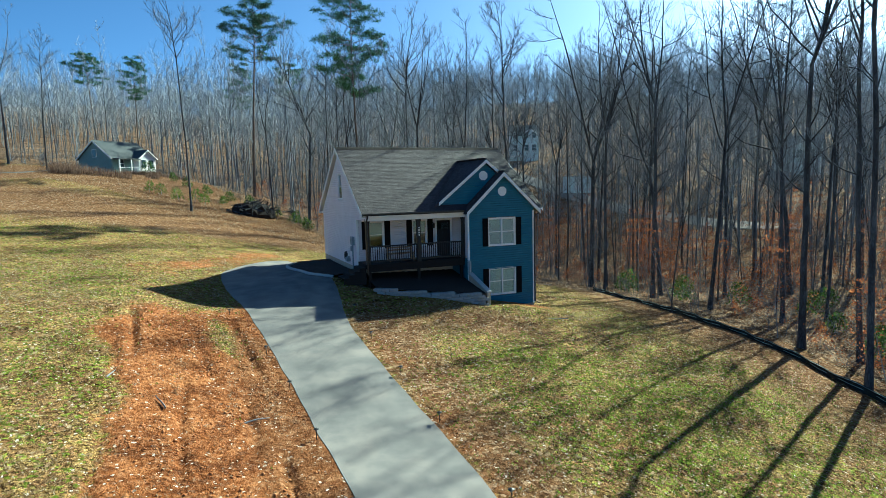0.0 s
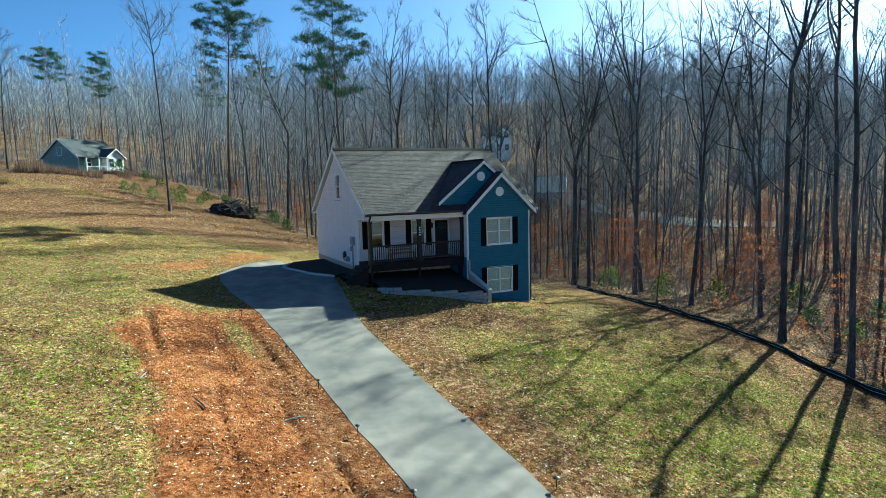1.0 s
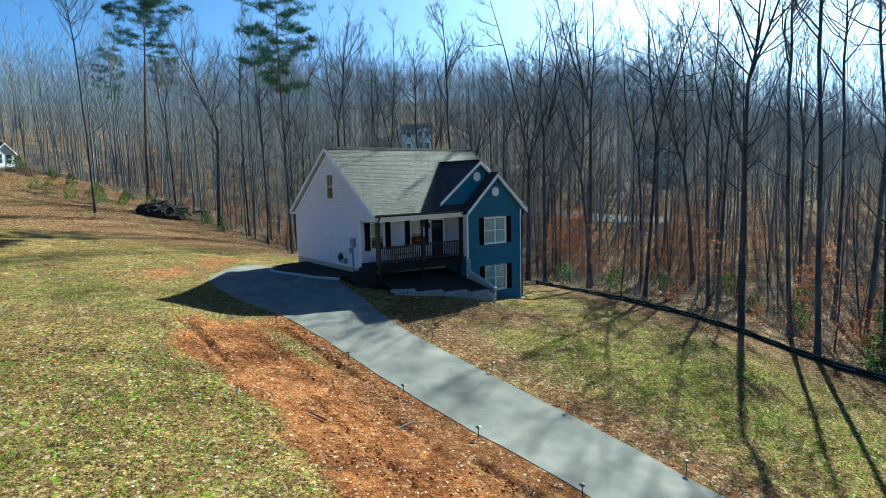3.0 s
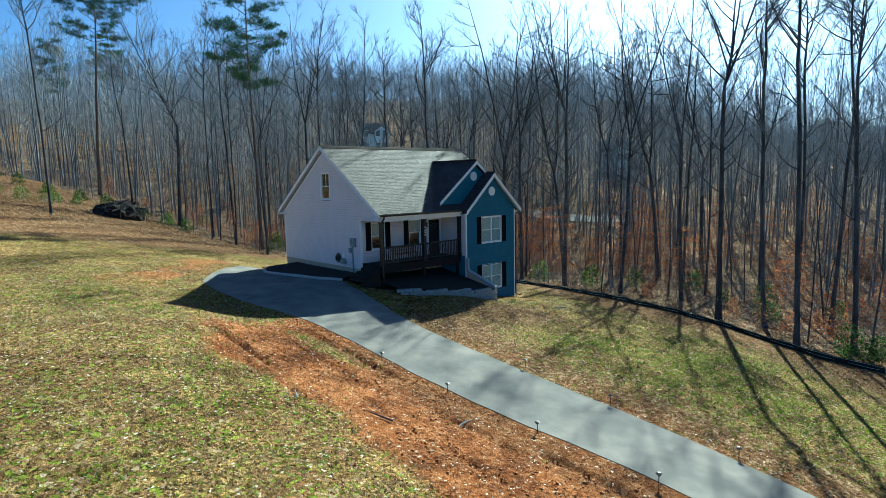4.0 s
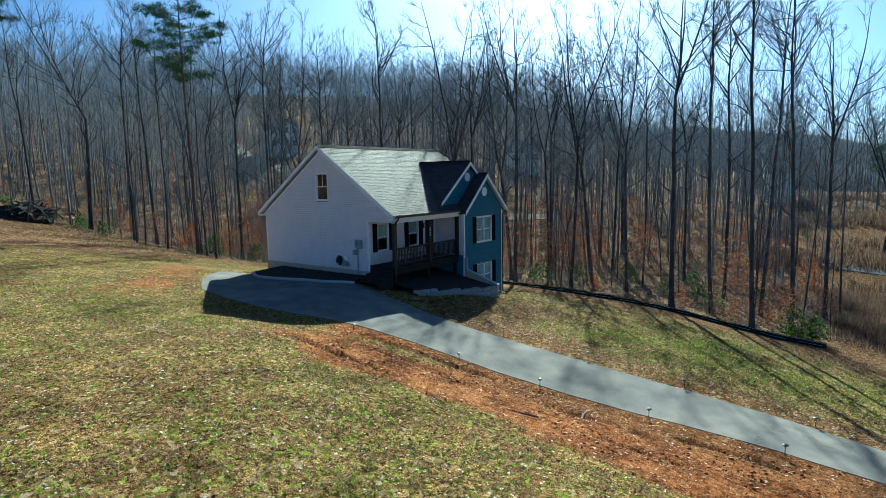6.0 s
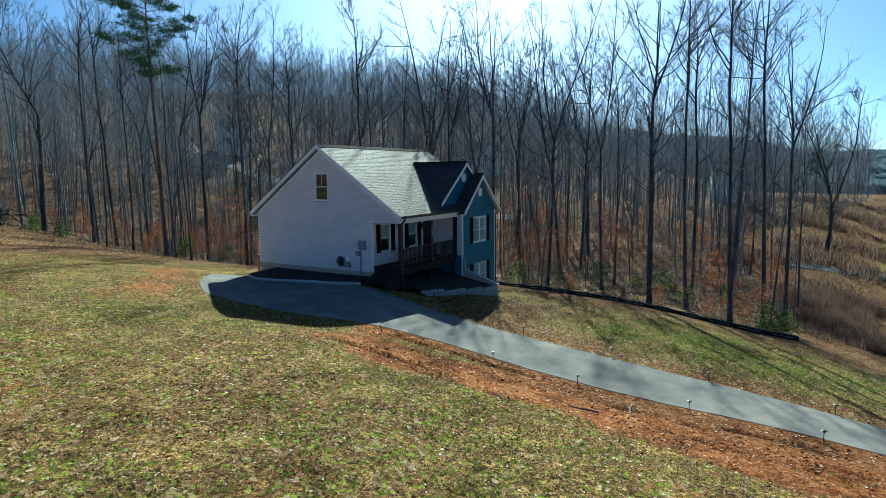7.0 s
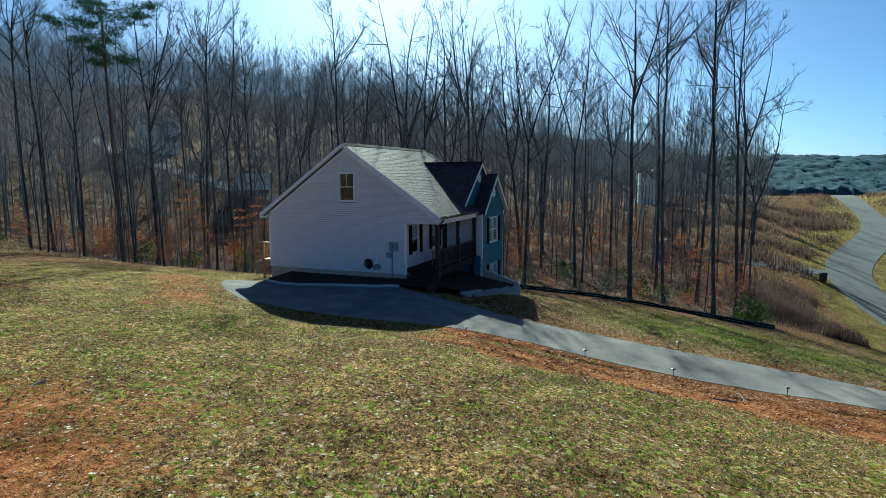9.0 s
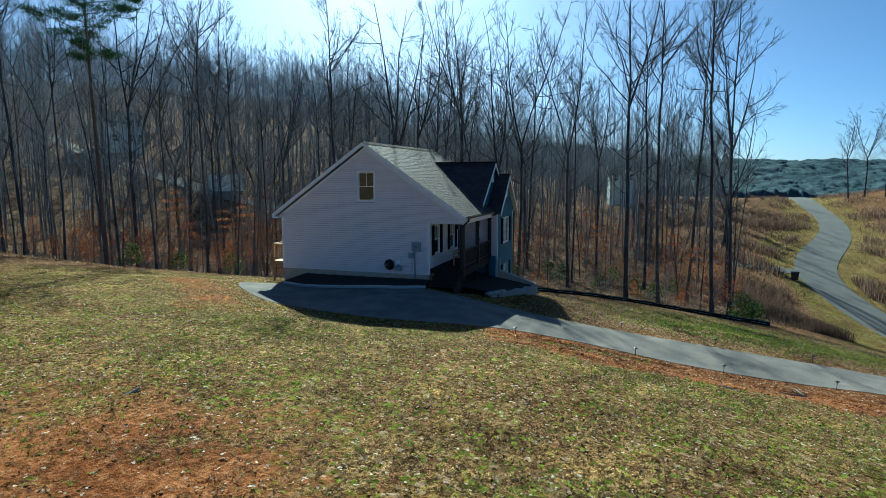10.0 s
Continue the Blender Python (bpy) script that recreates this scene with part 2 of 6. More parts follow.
def build_ground():
    xs = axis(np.concatenate([np.arange(-34, -12.5, 0.3), np.arange(-12.4, -4.5, 0.11), np.arange(-4.4, 26, 0.33)]), 1800)
    ys = axis(np.concatenate([np.arange(-36, -28, 0.33), np.arange(-27.8, -3, 0.2), np.arange(-2.8, 34, 0.33)]), 1800)
    X, Y = np.meshgrid(xs, ys, indexing="ij")
    Z = lie(X, Y)
    opened = in_open(X, Y).astype(float)
    dirt = dirt_amount(X, Y)
    Z = Z + bumps(X, Y)
    # the cut for the driveway and the footprint of the house lie a little lower
    Z = Z - 0.07 * on_drive(X, Y)
    Z = np.where((X > -0.2) & (X < 10.4) & (Y > -1.6) & (Y < 8.6), np.minimum(Z, -2.6 + 0.25 * np.clip(6 - X, 0, 7)), Z)
    n, m = X.shape
    verts = np.stack([X, Y, Z], -1).reshape(-1, 3)
    i = np.arange(n * m).reshape(n, m)
    faces = np.stack([i[:-1, :-1], i[1:, :-1], i[1:, 1:], i[:-1, 1:]], -1).reshape(-1, 4)
    me = raw_mesh("ground", verts.tolist(), faces.tolist(), M["ground"], smooth=True)
    # fallen leaves gather along the wood, beside the driveway and below the house
    leafy = np.exp(-((X + 1.2) / 1.6) ** 2) * ease((-5 - Y) / 3) + 0.9 * np.exp(-((X - 4) / 5) ** 2 - ((Y + 7) / 2.6) ** 2) + 0.9 * np.exp(-((X + 6.0) / 1.6) ** 2) * ease((-7 - Y) / 2)
    leafy = leafy + 0.9 * ease((X - 12 - 0.25 * Y) / 9) * opened * (Y > np.where(X > 28, -27, -24)) + 0.8 * np.exp(-((Y - 24 + 0.5 * X) / 7) ** 2) * (X < 12) + 0.9 * ease((X + 0.33 * Y - 6) / 7) * ease((Y - 22) / 10) * opened + 0.3 * np.exp(-((X + 20.5) / 5) ** 2 - ((Y + 4) / 5) ** 2) + 0.5 * ease((Y - 13) / 14) * (X < 12) * opened
    rim = np.interp(X, [-60, -21, -15.3, -8.1, -2.4, 2.7, 12], [58, 47, 43.5, 31, 27.3, 23.2, 17])
    leafy = leafy + ease((Y - rim + 1.2 * wobble(X, Y, 1.5, 3)) / 3) * (X < 14) * opened
    gap = np.min([along_line(X, Y, *p, *q) for p, q in zip(ROAD_LINE, ROAD_LINE[1:])], 0)
    leafy = leafy + 0.9 * ease((gap - 6) / 4) * ease((X - 48) / 10) * opened
    for name, field in (("wood", 1 - opened), ("green", np.exp(-((X - 6.5) / 6.0) ** 2 - ((Y + 15.5) / 6.5) ** 2) + 0.8 * np.exp(-((Y + 27 + 0.1 * (X - 40)) / 3.5) ** 2) * ease((X - 8) / 6)), ("dirt", dirt), ("leafy", np.clip(leafy, 0, 1))):
        at = me.attributes.new(name, 'FLOAT', 'POINT')
        at.data.foreach_set("value", field.reshape(-1).astype(np.float32))
    return tagged(new("ground", me), "patchy winter lawn, red clay and leaf-strewn woodland floor", "ground", kind="structure")


# driveway edges: (y, left x, right x)
DRIVE = [(-46, -4.2, -1.0), (-30, -4.9, -2.0), (-18, -5.25, -2.25), (-12, -5.5, -2.4), (-9, -5.8, -2.45), (-7, -6.0, -2.35), (-5, -6.2, -2.1), (-3, -6.42, -1.8), (0, -6.75, -1.5), (3.4, -6.85, -2.2), (4.8, -6.7, -2.3), (6.5, -5.6, -2.3), (8.3, -4.2, -2.2), (9.2, -2.9, -2.4)]


def drive_edges(y):
    k = np.array(DRIVE)
    return np.interp(y, k[:, 0], k[:, 1]), np.interp(y, k[:, 0], k[:, 2])


def on_drive(x, y):
    lo, hi = drive_edges(y)
    return ease((x - lo - 0.2) / 0.45) * ease((hi - 0.2 - x) / 0.45) * (y < 8.8)


def build_drive():
    ys = np.arange(-46, 9.21, 0.4)
    lo, hi = drive_edges(ys)
    for k in (lo, hi):
        k[1:-1] = (k[:-2] + 2 * k[1:-1] + k[2:]) / 4
    cols = 9
    verts, faces = [], []
    for y, a, b in zip(ys, lo, hi):
        a, b = a + 0.03 * math.sin(y * 2.1) * math.sin(y * 0.7), b + 0.03 * math.sin(y * 1.7 + 2) * math.sin(y * 0.9)
        row = [a - 0.02] + [a + (b - a) * i / (cols - 1) for i in range(cols)] + [b + 0.02]
        for i, x in enumerate(row):
            z = height(x, y) + 0.014 + (-0.2 if i in (0, len(row) - 1) else 0)
            verts.append((x, y, z))
    w = cols + 2
    for r in range(len(ys) - 1):
        for c in range(w - 1):
            faces.append((r * w + c, r * w + c + 1, (r + 1) * w + c + 1, (r + 1) * w + c))
    return tagged(new("driveway", raw_mesh("driveway", verts, faces, M["asphalt"])), "grey asphalt driveway running up to the house", "driveway", kind="structure")


def ribbon(name, line, width, lift, material, label, category):
    """A draped road along a line of places."""
    pts = np.array(line, float)
    s = np.concatenate([[0], np.cumsum(np.hypot(*np.diff(pts, axis=0).T))])
    t = np.arange(0, s[-1], 1.0)
    x, y = np.interp(t, s, pts[:, 0]), np.interp(t, s, pts[:, 1])
    for k in (x, y):
        for _ in range(60):
            k[1:-1] = (k[:-2] + 2 * k[1:-1] + k[2:]) / 4
    dx, dy = np.gradient(x), np.gradient(y)
    q = np.hypot(dx, dy)
    nx, ny = -dy / q, dx / q
    verts, faces = [], []
    offs = [-width / 2 - 0.05] + [width * (i / 6 - 0.5) for i in range(7)] + [width / 2 + 0.05]
    for i in range(len(x)):
        for j, o in enumerate(offs):
            px, py = x[i] + nx[i] * o, y[i] + ny[i] * o
            verts.append((px, py, height(px, py) + lift - (0.4 if j in (0, len(offs) - 1) else 0)))
    w = len(offs)
    for r in range(len(x) - 1):
        for c in range(w - 1):
            faces.append((r * w + c, r * w + c + 1, (r + 1) * w + c + 1, (r + 1) * w + c))
    return tagged(new(name, raw_mesh(name, verts, faces, material)), label, category, kind="structure")


def ground_material():
    m = bpy.data.materials.new("lawn_clay_and_leaf_litter")
    m.use_nodes = True
    t = m.node_tree
    n, l = t.nodes, t.links
    b = n["Principled BSDF"]
    co = n.new("ShaderNodeTexCoord")

    def noise_(scale, detail=4, rough=0.55, dist=0.0):
        k = n.new("ShaderNodeTexNoise")
        k.inputs["Scale"].default_value, k.inputs["Detail"].default_value = scale, detail
        k.inputs["Roughness"].default_value, k.inputs["Distortion"].default_value = rough, dist
        l.new(co.outputs["Object"], k.inputs["Vector"])
        return k.outputs["Fac"]

    def ramp(fac, stops):
        r = n.new("ShaderNodeValToRGB")
        e = r.color_ramp.elements
        e[0].position, e[0].color = stops[0][0], rgb(stops[0][1])
        e[1].position, e[1].color = stops[-1][0], rgb(stops[-1][1])
        for p, c in stops[1:-1]:
            e.new(p).color = rgb(c)
        l.new(fac, r.inputs[0])
        return r.outputs[0]

    def mix(fac, a, c, mode='MIX'):
        k = n.new("ShaderNodeMix")
        k.data_type, k.blend_type = 'RGBA', mode
        for s, i in ((fac, 0), (a, 6), (c, 7)):
            if hasattr(s, "links") or isinstance(s, bpy.types.NodeSocket):
                l.new(s, k.inputs[i])
            else:
                k.inputs[i].default_value = s
        return k.outputs[2]

    def attr(name):
        k = n.new("ShaderNodeAttribute")
        k.attribute_name = name
        return k.outputs["Fac"]

    def math_(op, a, c=None, d=None):
        k = n.new("ShaderNodeMath")
        k.operation = op
        for i, s in enumerate((a, c, d)):
            if s is None:
                continue
            if isinstance(s, bpy.types.NodeSocket):
                l.new(s, k.inputs[i])
            else:
                k.inputs[i].default_value = s
        return k.outputs[0]

    def cells(scale, stops):
        """Patches like single leaves and chips, each of its own tone."""
        k = n.new("ShaderNodeTexVoronoi")
        k.inputs["Scale"].default_value, k.inputs["Randomness"].default_value = scale, 1.0
        w = n.new("ShaderNodeTexNoise")
        w.inputs["Scale"].default_value = scale * 0.8
        l.new(co.outputs["Object"], w.inputs["Vector"])
        add = n.new("ShaderNodeMix")
        add.data_type, add.blend_type = 'RGBA', 'LINEAR_LIGHT'
        add.inputs[0].default_value = 0.06
        l.new(co.outputs["Object"], add.inputs[6])
        l.new(w.outputs["Color"], add.inputs[7])
        l.new(add.outputs[2], k.inputs["Vector"])
        sep = n.new("ShaderNodeSeparateColor")
        l.new(k.outputs["Color"], sep.inputs[0])
        return ramp(sep.outputs[0], stops), sep.outputs[1], k.outputs["Distance"]

    big, mid, small, tiny = noise_(0.09, 3), noise_(0.55, 5, 0.6, 0.4), noise_(4.5, 5, 0.65), noise_(32, 3, 0.7)
    straw = ramp(tiny, [(0.36, (0.075, 0.046, 0.016)), (0.5, (0.26, 0.175, 0.062)), (0.64, (0.50, 0.36, 0.15))])
    green = ramp(tiny, [(0.36, (0.036, 0.042, 0.004)), (0.5, (0.145, 0.148, 0.017)), (0.64, (0.30, 0.285, 0.05))])
    lush = math_('MULTIPLY_ADD', mid, 0.65, math_('MULTIPLY', small, 0.5))
    lush = math_('ADD', lush, math_('MULTIPLY_ADD', big, 0.5, -0.25))
    lush = math_('ADD', lush, math_('MULTIPLY', attr("green"), 0.16))
    k = n.new("ShaderNodeMapRange")
    k.inputs[1].default_value, k.inputs[2].default_value = 0.54, 0.70
    l.new(lush, k.inputs[0])
    lawn = mix(k.outputs[0], straw, green)
    clump = ramp(noise_(2.2, 6, 0.7, 0.6), [(0.40, (0.38, 0.32, 0.26)), (0.52, (0.95, 0.93, 0.9)), (0.61, (1.25, 1.20, 1.08))])
    lawn = mix(1.0, lawn, clump, 'MULTIPLY')
    leaf = ramp(small, [(0.36, (0.05, 0.025, 0.012)), (0.5, (0.13, 0.07, 0.032)), (0.64, (0.25, 0.16, 0.085))])
    fleck = n.new("ShaderNodeMapRange")
    fleck.inputs[1].default_value, fleck.inputs[2].default_value = 0.56, 0.62
    l.new(math_('MULTIPLY_ADD', small, 0.6, math_('MULTIPLY', tiny, 0.45)), fleck.inputs[0])
    blade, pick, _ = cells(26, [(0.0, (0.03, 0.022, 0.008)), (0.35, (0.14, 0.095, 0.035)), (0.6, (0.30, 0.21, 0.09)), (0.85, (0.39, 0.315, 0.185)), (1.0, (0.52, 0.455, 0.34))])
    lawn = mix(0.34, lawn, blade)
    rough = noise_(9.5, 4, 0.75)
    lawn = mix(1.0, lawn, ramp(noise_(0.42, 5, 0.62, 0.8), [(0.38, (0.50, 0.44, 0.38)), (0.5, (0.95, 0.95, 0.95)), (0.60, (1.2, 1.18, 1.08))]), 'MULTIPLY')
    brown = n.new("ShaderNodeMapRange")
    brown.inputs[1].default_value, brown.inputs[2].default_value = 0.50, 0.60
    l.new(math_('ADD', noise_(1.15, 6, 0.72, 0.5), math_('MULTIPLY_ADD', rough, 0.35, -0.17)), brown.inputs[0])
    lawn = mix(math_('MULTIPLY', brown.outputs[0], 0.8), lawn, ramp(tiny, [(0.36, (0.045, 0.022, 0.010)), (0.5, (0.17, 0.090, 0.040)), (0.64, (0.36, 0.23, 0.115))]))
    lawn = mix(1.0, lawn, ramp(rough, [(0.41, (0.25, 0.21, 0.18)), (0.50, (0.95, 0.93, 0.90)), (0.585, (1.55, 1.50, 1.44))]), 'MULTIPLY')
    grain = noise_(78, 2, 0.8)
    lawn = mix(1.0, lawn, ramp(grain, [(0.36, (0.38, 0.36, 0.34)), (0.50, (0.95, 0.95, 0.95)), (0.64, (1.5, 1.48, 1.44))]), 'MULTIPLY')
    sprout, pick2, _ = cells(11, [(0.0, (0.05, 0.08, 0.004)), (0.6, (0.15, 0.20, 0.012)), (1.0, (0.30, 0.36, 0.04))])
    some = n.new("ShaderNodeMapRange")
    some.inputs[1].default_value, some.inputs[2].default_value = 0.76, 0.84
    l.new(math_('ADD', pick2, math_('MULTIPLY_ADD', mid, 0.8, -0.4)), some.inputs[0])
    lawn = mix(math_('MULTIPLY', some.outputs[0], 0.8), lawn, sprout)
    chip, pick3, _ = cells(9, [(0.0, (0.06, 0.03, 0.014)), (0.4, (0.17, 0.095, 0.045)), (0.75, (0.32, 0.21, 0.11)), (1.0, (0.60, 0.48, 0.33))])
    leaf = mix(0.65, leaf, chip)
    few = n.new("ShaderNodeMapRange")
    few.inputs[1].default_value, few.inputs[2].default_value = 0.80, 0.84
    l.new(math_('ADD', pick3, math_('MULTIPLY_ADD', mid, 0.5, -0.25)), few.inputs[0])
    lawn = mix(math_('MULTIPLY', few.outputs[0], 0.75), lawn, leaf)
    cover = n.new("ShaderNodeMapRange")
    cover.inputs[1].default_value, cover.inputs[2].default_value = 0.45, 0.75
    l.new(math_('ADD', math_('MULTIPLY', attr("leafy"), 0.75), math_('MULTIPLY_ADD', mid, 0.5, math_('MULTIPLY_ADD', small, 0.4, -0.35))), cover.inputs[0])
    lawn = mix(math_('MULTIPLY', cover.outputs[0], 0.85), lawn, leaf)
    clay = ramp(math_('MULTIPLY_ADD', mid, 0.5, math_('MULTIPLY', small, 0.5)), [(0.40, (0.062, 0.018, 0.006)), (0.5, (0.185, 0.064, 0.018)), (0.60, (0.36, 0.152, 0.052))])
    clay = mix(math_('MULTIPLY', fleck.outputs[0], 0.35), clay, (0.24, 0.15, 0.085, 1))
    stone, pick4, _ = cells(20, [(0.0, (0.08, 0.03, 0.01)), (0.5, (0.25, 0.11, 0.04)), (0.85, (0.40, 0.22, 0.10)), (1.0, (0.62, 0.50, 0.36))])
    clay = mix(0.14, clay, stone)
    clay = mix(1.0, clay, ramp(rough, [(0.36, (0.55, 0.48, 0.44)), (0.5, (1.0, 1.0, 1.0)), (0.64, (1.3, 1.32, 1.35))]), 'MULTIPLY')
    bare = n.new("ShaderNodeMapRange")
    bare.inputs[1].default_value, bare.inputs[2].default_value = 0.36, 0.70
    l.new(math_('ADD', attr("dirt"), math_('MULTIPLY_ADD', mid, 1.3, math_('MULTIPLY_ADD', small, 1.1, -1.20))), bare.inputs[0])
    floor = mix(bare.outputs[0], lawn, clay)
    floor = mix(math_('MULTIPLY', cover.outputs[0], 0.6), floor, mix(1.0, leaf, (0.75, 0.6, 0.5, 1), 'MULTIPLY'))
    litter = ramp(math_('MULTIPLY_ADD', small, 0.6, math_('MULTIPLY', tiny, 0.4)), [(0.40, (0.024, 0.020, 0.017)), (0.5, (0.085, 0.068, 0.055)), (0.60, (0.22, 0.182, 0.150))])
    litter = mix(0.6, litter, mix(1.0, chip, (1.05, 1.0, 0.97, 1), 'MULTIPLY'))
    patchy = ramp(noise_(0.35, 5, 0.6, 0.5), [(0.36, (0.35, 0.33, 0.32)), (0.5, (0.8, 0.8, 0.8)), (0.64, (1.25, 1.2, 1.1))])
    litter = mix(1.0, litter, patchy, 'MULTIPLY')
    edge = n.new("ShaderNodeMapRange")
    edge.inputs[1].default_value, edge.inputs[2].default_value = 0.4, 0.6
    l.new(math_('ADD', attr("wood"), math_('MULTIPLY_ADD', small, 0.6, -0.3)), edge.inputs[0])
    fl, pick5, gap5 = cells(13, [(0.0, (0.42, 0.33, 0.25)), (1.0, (0.74, 0.68, 0.60))])
    white = math_('MULTIPLY', math_('GREATER_THAN', pick5, 0.945), math_('LESS_THAN', gap5, 0.42))
    dry = mix(math_('MULTIPLY', white, 0.85), mix(edge.outputs[0], floor, litter), fl)
    l.new(dry, b.inputs["Base Color"])
    b.inputs["Roughness"].default_value = 1.0
    b.inputs["Specular IOR Level"].default_value = 0.02
    bp = n.new("ShaderNodeBump")
    bp.inputs["Strength"].default_value, bp.inputs["Distance"].default_value = 1.0, 0.18
    l.new(math_('MULTIPLY_ADD', small, 0.5, math_('MULTIPLY_ADD', tiny, 0.25, math_('MULTIPLY', rough, 0.6))), bp.inputs["Height"])
    l.new(bp.outputs[0], b.inputs["Normal"])
    return m


ROAD_LINE = [(8, -44), (22, -40), (34, -36.8), (44, -33.6), (50, -32.0), (55, -31.4), (61, -31.6), (69, -33.3), (80, -37.2), (92, -41.6), (103, -45.2), (120, -48.4), (135, -48.6), (165, -50), (230, -70)]
M["ground"] = ground_material()
build_ground()
build_drive()
ribbon("road", ROAD_LINE, 5.2, 0.06, M["roadtar"], "grey asphalt country road curving over the rise", "road")
ribbon("lane", [(-90, 60), (-55, 80), (-36, 86), (-28, 93), (-22, 104)], 5.0, 0.06, M["roadtar"], "pale asphalt lane at the top of the lawn", "road")

# ---- trees ----
def tube(buf, pts, radii, sides):
    """Adds a tapered tube along pts to buf (verts, faces)."""
    verts, faces = buf
    base = len(verts)
    prev = None
    for i, (p, r) in enumerate(zip(pts, radii)):
        d = (pts[min(i + 1, len(pts) - 1)] - pts[max(i - 1, 0)])
        d = d / (np.linalg.norm(d) + 1e-9)
        a = np.cross(d, (0.3, 0.9, 0.1) if prev is None else (0, 0, 1) if abs(d[2]) < 0.9 else (1, 0, 0)) if prev is None else prev - d * np.dot(prev, d)
        a = a / (np.linalg.norm(a) + 1e-9)
        prev = a
        b = np.cross(d, a)
        for k in range(sides):
            t = 2 * math.pi * k / sides
            verts.append(tuple(p + r * (math.cos(t) * a + math.sin(t) * b)))
    for i in range(len(pts) - 1):
        for k in range(sides):
            q = (k + 1) % sides
            faces.append((base + i * sides + k, base + i * sides + q, base + (i + 1) * sides + q, base + (i + 1) * sides + k))


def grow(rng, p, d, length, segs, wander, lift):
    """A wandering line that starts at p along d and bends upwards by lift."""
    pts = [np.array(p, float)]
    d = np.array(d, float)
    for _ in range(segs):
        d = d + rng.normal(0, wander, 3) + np.array((0, 0, lift))
        d /= np.linalg.norm(d)
        pts.append(pts[-1] + d * length / segs)
    return pts


def side_way(rng, d, angle):
    """A direction at the given angle to d, any way round."""
    d = d / np.linalg.norm(d)
    a = np.cross(d, rng.normal(0, 1, 3))
    a /= np.linalg.norm(a)
    return d * math.cos(angle) + a * math.sin(angle)


def sliver(buf, p, q, w, rng):
    """A twig end: one slim triangle."""
    d = q - p
    a = np.cross(d, rng.normal(0, 1, 3))
    a *= w / (np.linalg.norm(a) + 1e-9)
    k = len(buf[0])
    buf[0].extend((tuple(p - a), tuple(p + a), tuple(q)))
    buf[1].append((k, k + 1, k + 2))


def bare_tree(seed, tall, girth, fork=0.55, spread=1.0, limbs=16, subs=7, twigs=9, low=0.3):
    """Trunk and limbs in one mesh, the twigs of the crown in another."""
    rng = np.random.default_rng(seed)
    wood, fine = ([], []), ([], [])
    h = tall * fork
    trunk = grow(rng, (0, 0, -0.4), (rng.normal(0, 0.02), rng.normal(0, 0.02), 1), h, 9, 0.022, 0.03)
    rad = [girth * (1 - 0.42 * i / 9) for i in range(10)]
    rad[0] = girth * 1.5
    tube(wood, trunk, rad, 8)
    leaders = []
    n = int(rng.integers(2, 4)) if spread > 0.6 else 1
    for i in range(n):
        way = side_way(rng, trunk[-1] - trunk[-2], rng.uniform(0.2, 0.5) * spread if n > 1 else 0.05)
        ln = (tall - h) * rng.uniform(0.8, 1.08)
        line = grow(rng, trunk[-1], way, ln, 9, 0.055, 0.06)
        r0 = rad[-1] * (0.8 if n > 1 else 1.0)
        rr = [r0 * (1 - 0.93 * j / 9) + 0.008 for j in range(10)]
        tube(wood, line, rr, 6)
        leaders.append((line, rr))
    starts = []
    for line, rr in leaders:
        for _ in range(int(limbs * 1.25) // n):
            j = rng.uniform(0.3, 8.8)
            a = int(j)
            starts.append((line[a] + (line[a + 1] - line[a]) * (j - a), line[a + 1] - line[a], rr[a], (1.05 - j / 12)))
    for _ in range(max(3, int(limbs * 0.4))):
        j = rng.uniform(9 * low / fork, 8.8)
        a = min(int(j), 8)
        starts.append((trunk[a] + (trunk[a + 1] - trunk[a]) * (j - a), trunk[a + 1] - trunk[a], rad[a] * 0.55, rng.uniform(0.35, 0.9)))
    for p, d, r, size in starts:
        ln = tall * 0.27 * size * rng.uniform(0.55, 1.2) * (0.55 + 0.45 * spread)
        line = grow(rng, p, side_way(rng, d, rng.uniform(0.55, 1.2)), ln, 5, 0.15, 0.09)
        r0 = min(r * 0.55, 0.012 + ln * 0.014)
        tube(wood, line, [r0 * (1 - 0.85 * i / 5) + 0.006 for i in range(6)], 4)
        for _ in range(subs):
            j = rng.uniform(1.0, 4.99)
            a = int(j)
            q = line[a] + (line[a + 1] - line[a]) * (j - a)
            l2 = ln * rng.uniform(0.25, 0.6) * (1.15 - j / 7)
            two = grow(rng, q, side_way(rng, line[a + 1] - line[a], rng.uniform(0.4, 0.9)), l2, 3, 0.13, 0.14)
            tube(fine, two, [0.016, 0.013, 0.010, 0.006], 3)
            for _ in range(twigs):
                a = int(rng.integers(1, 4))
                l3 = l2 * rng.uniform(0.3, 0.7)
                p3 = two[a] - (two[a] - two[a - 1]) * rng.uniform(0, 0.9)
                sliver(fine, p3, p3 + l3 * (side_way(rng, two[a] - two[a - 1], rng.uniform(0.35, 0.95)) + (0, 0, 0.12)), 0.009, rng)
    return wood, fine


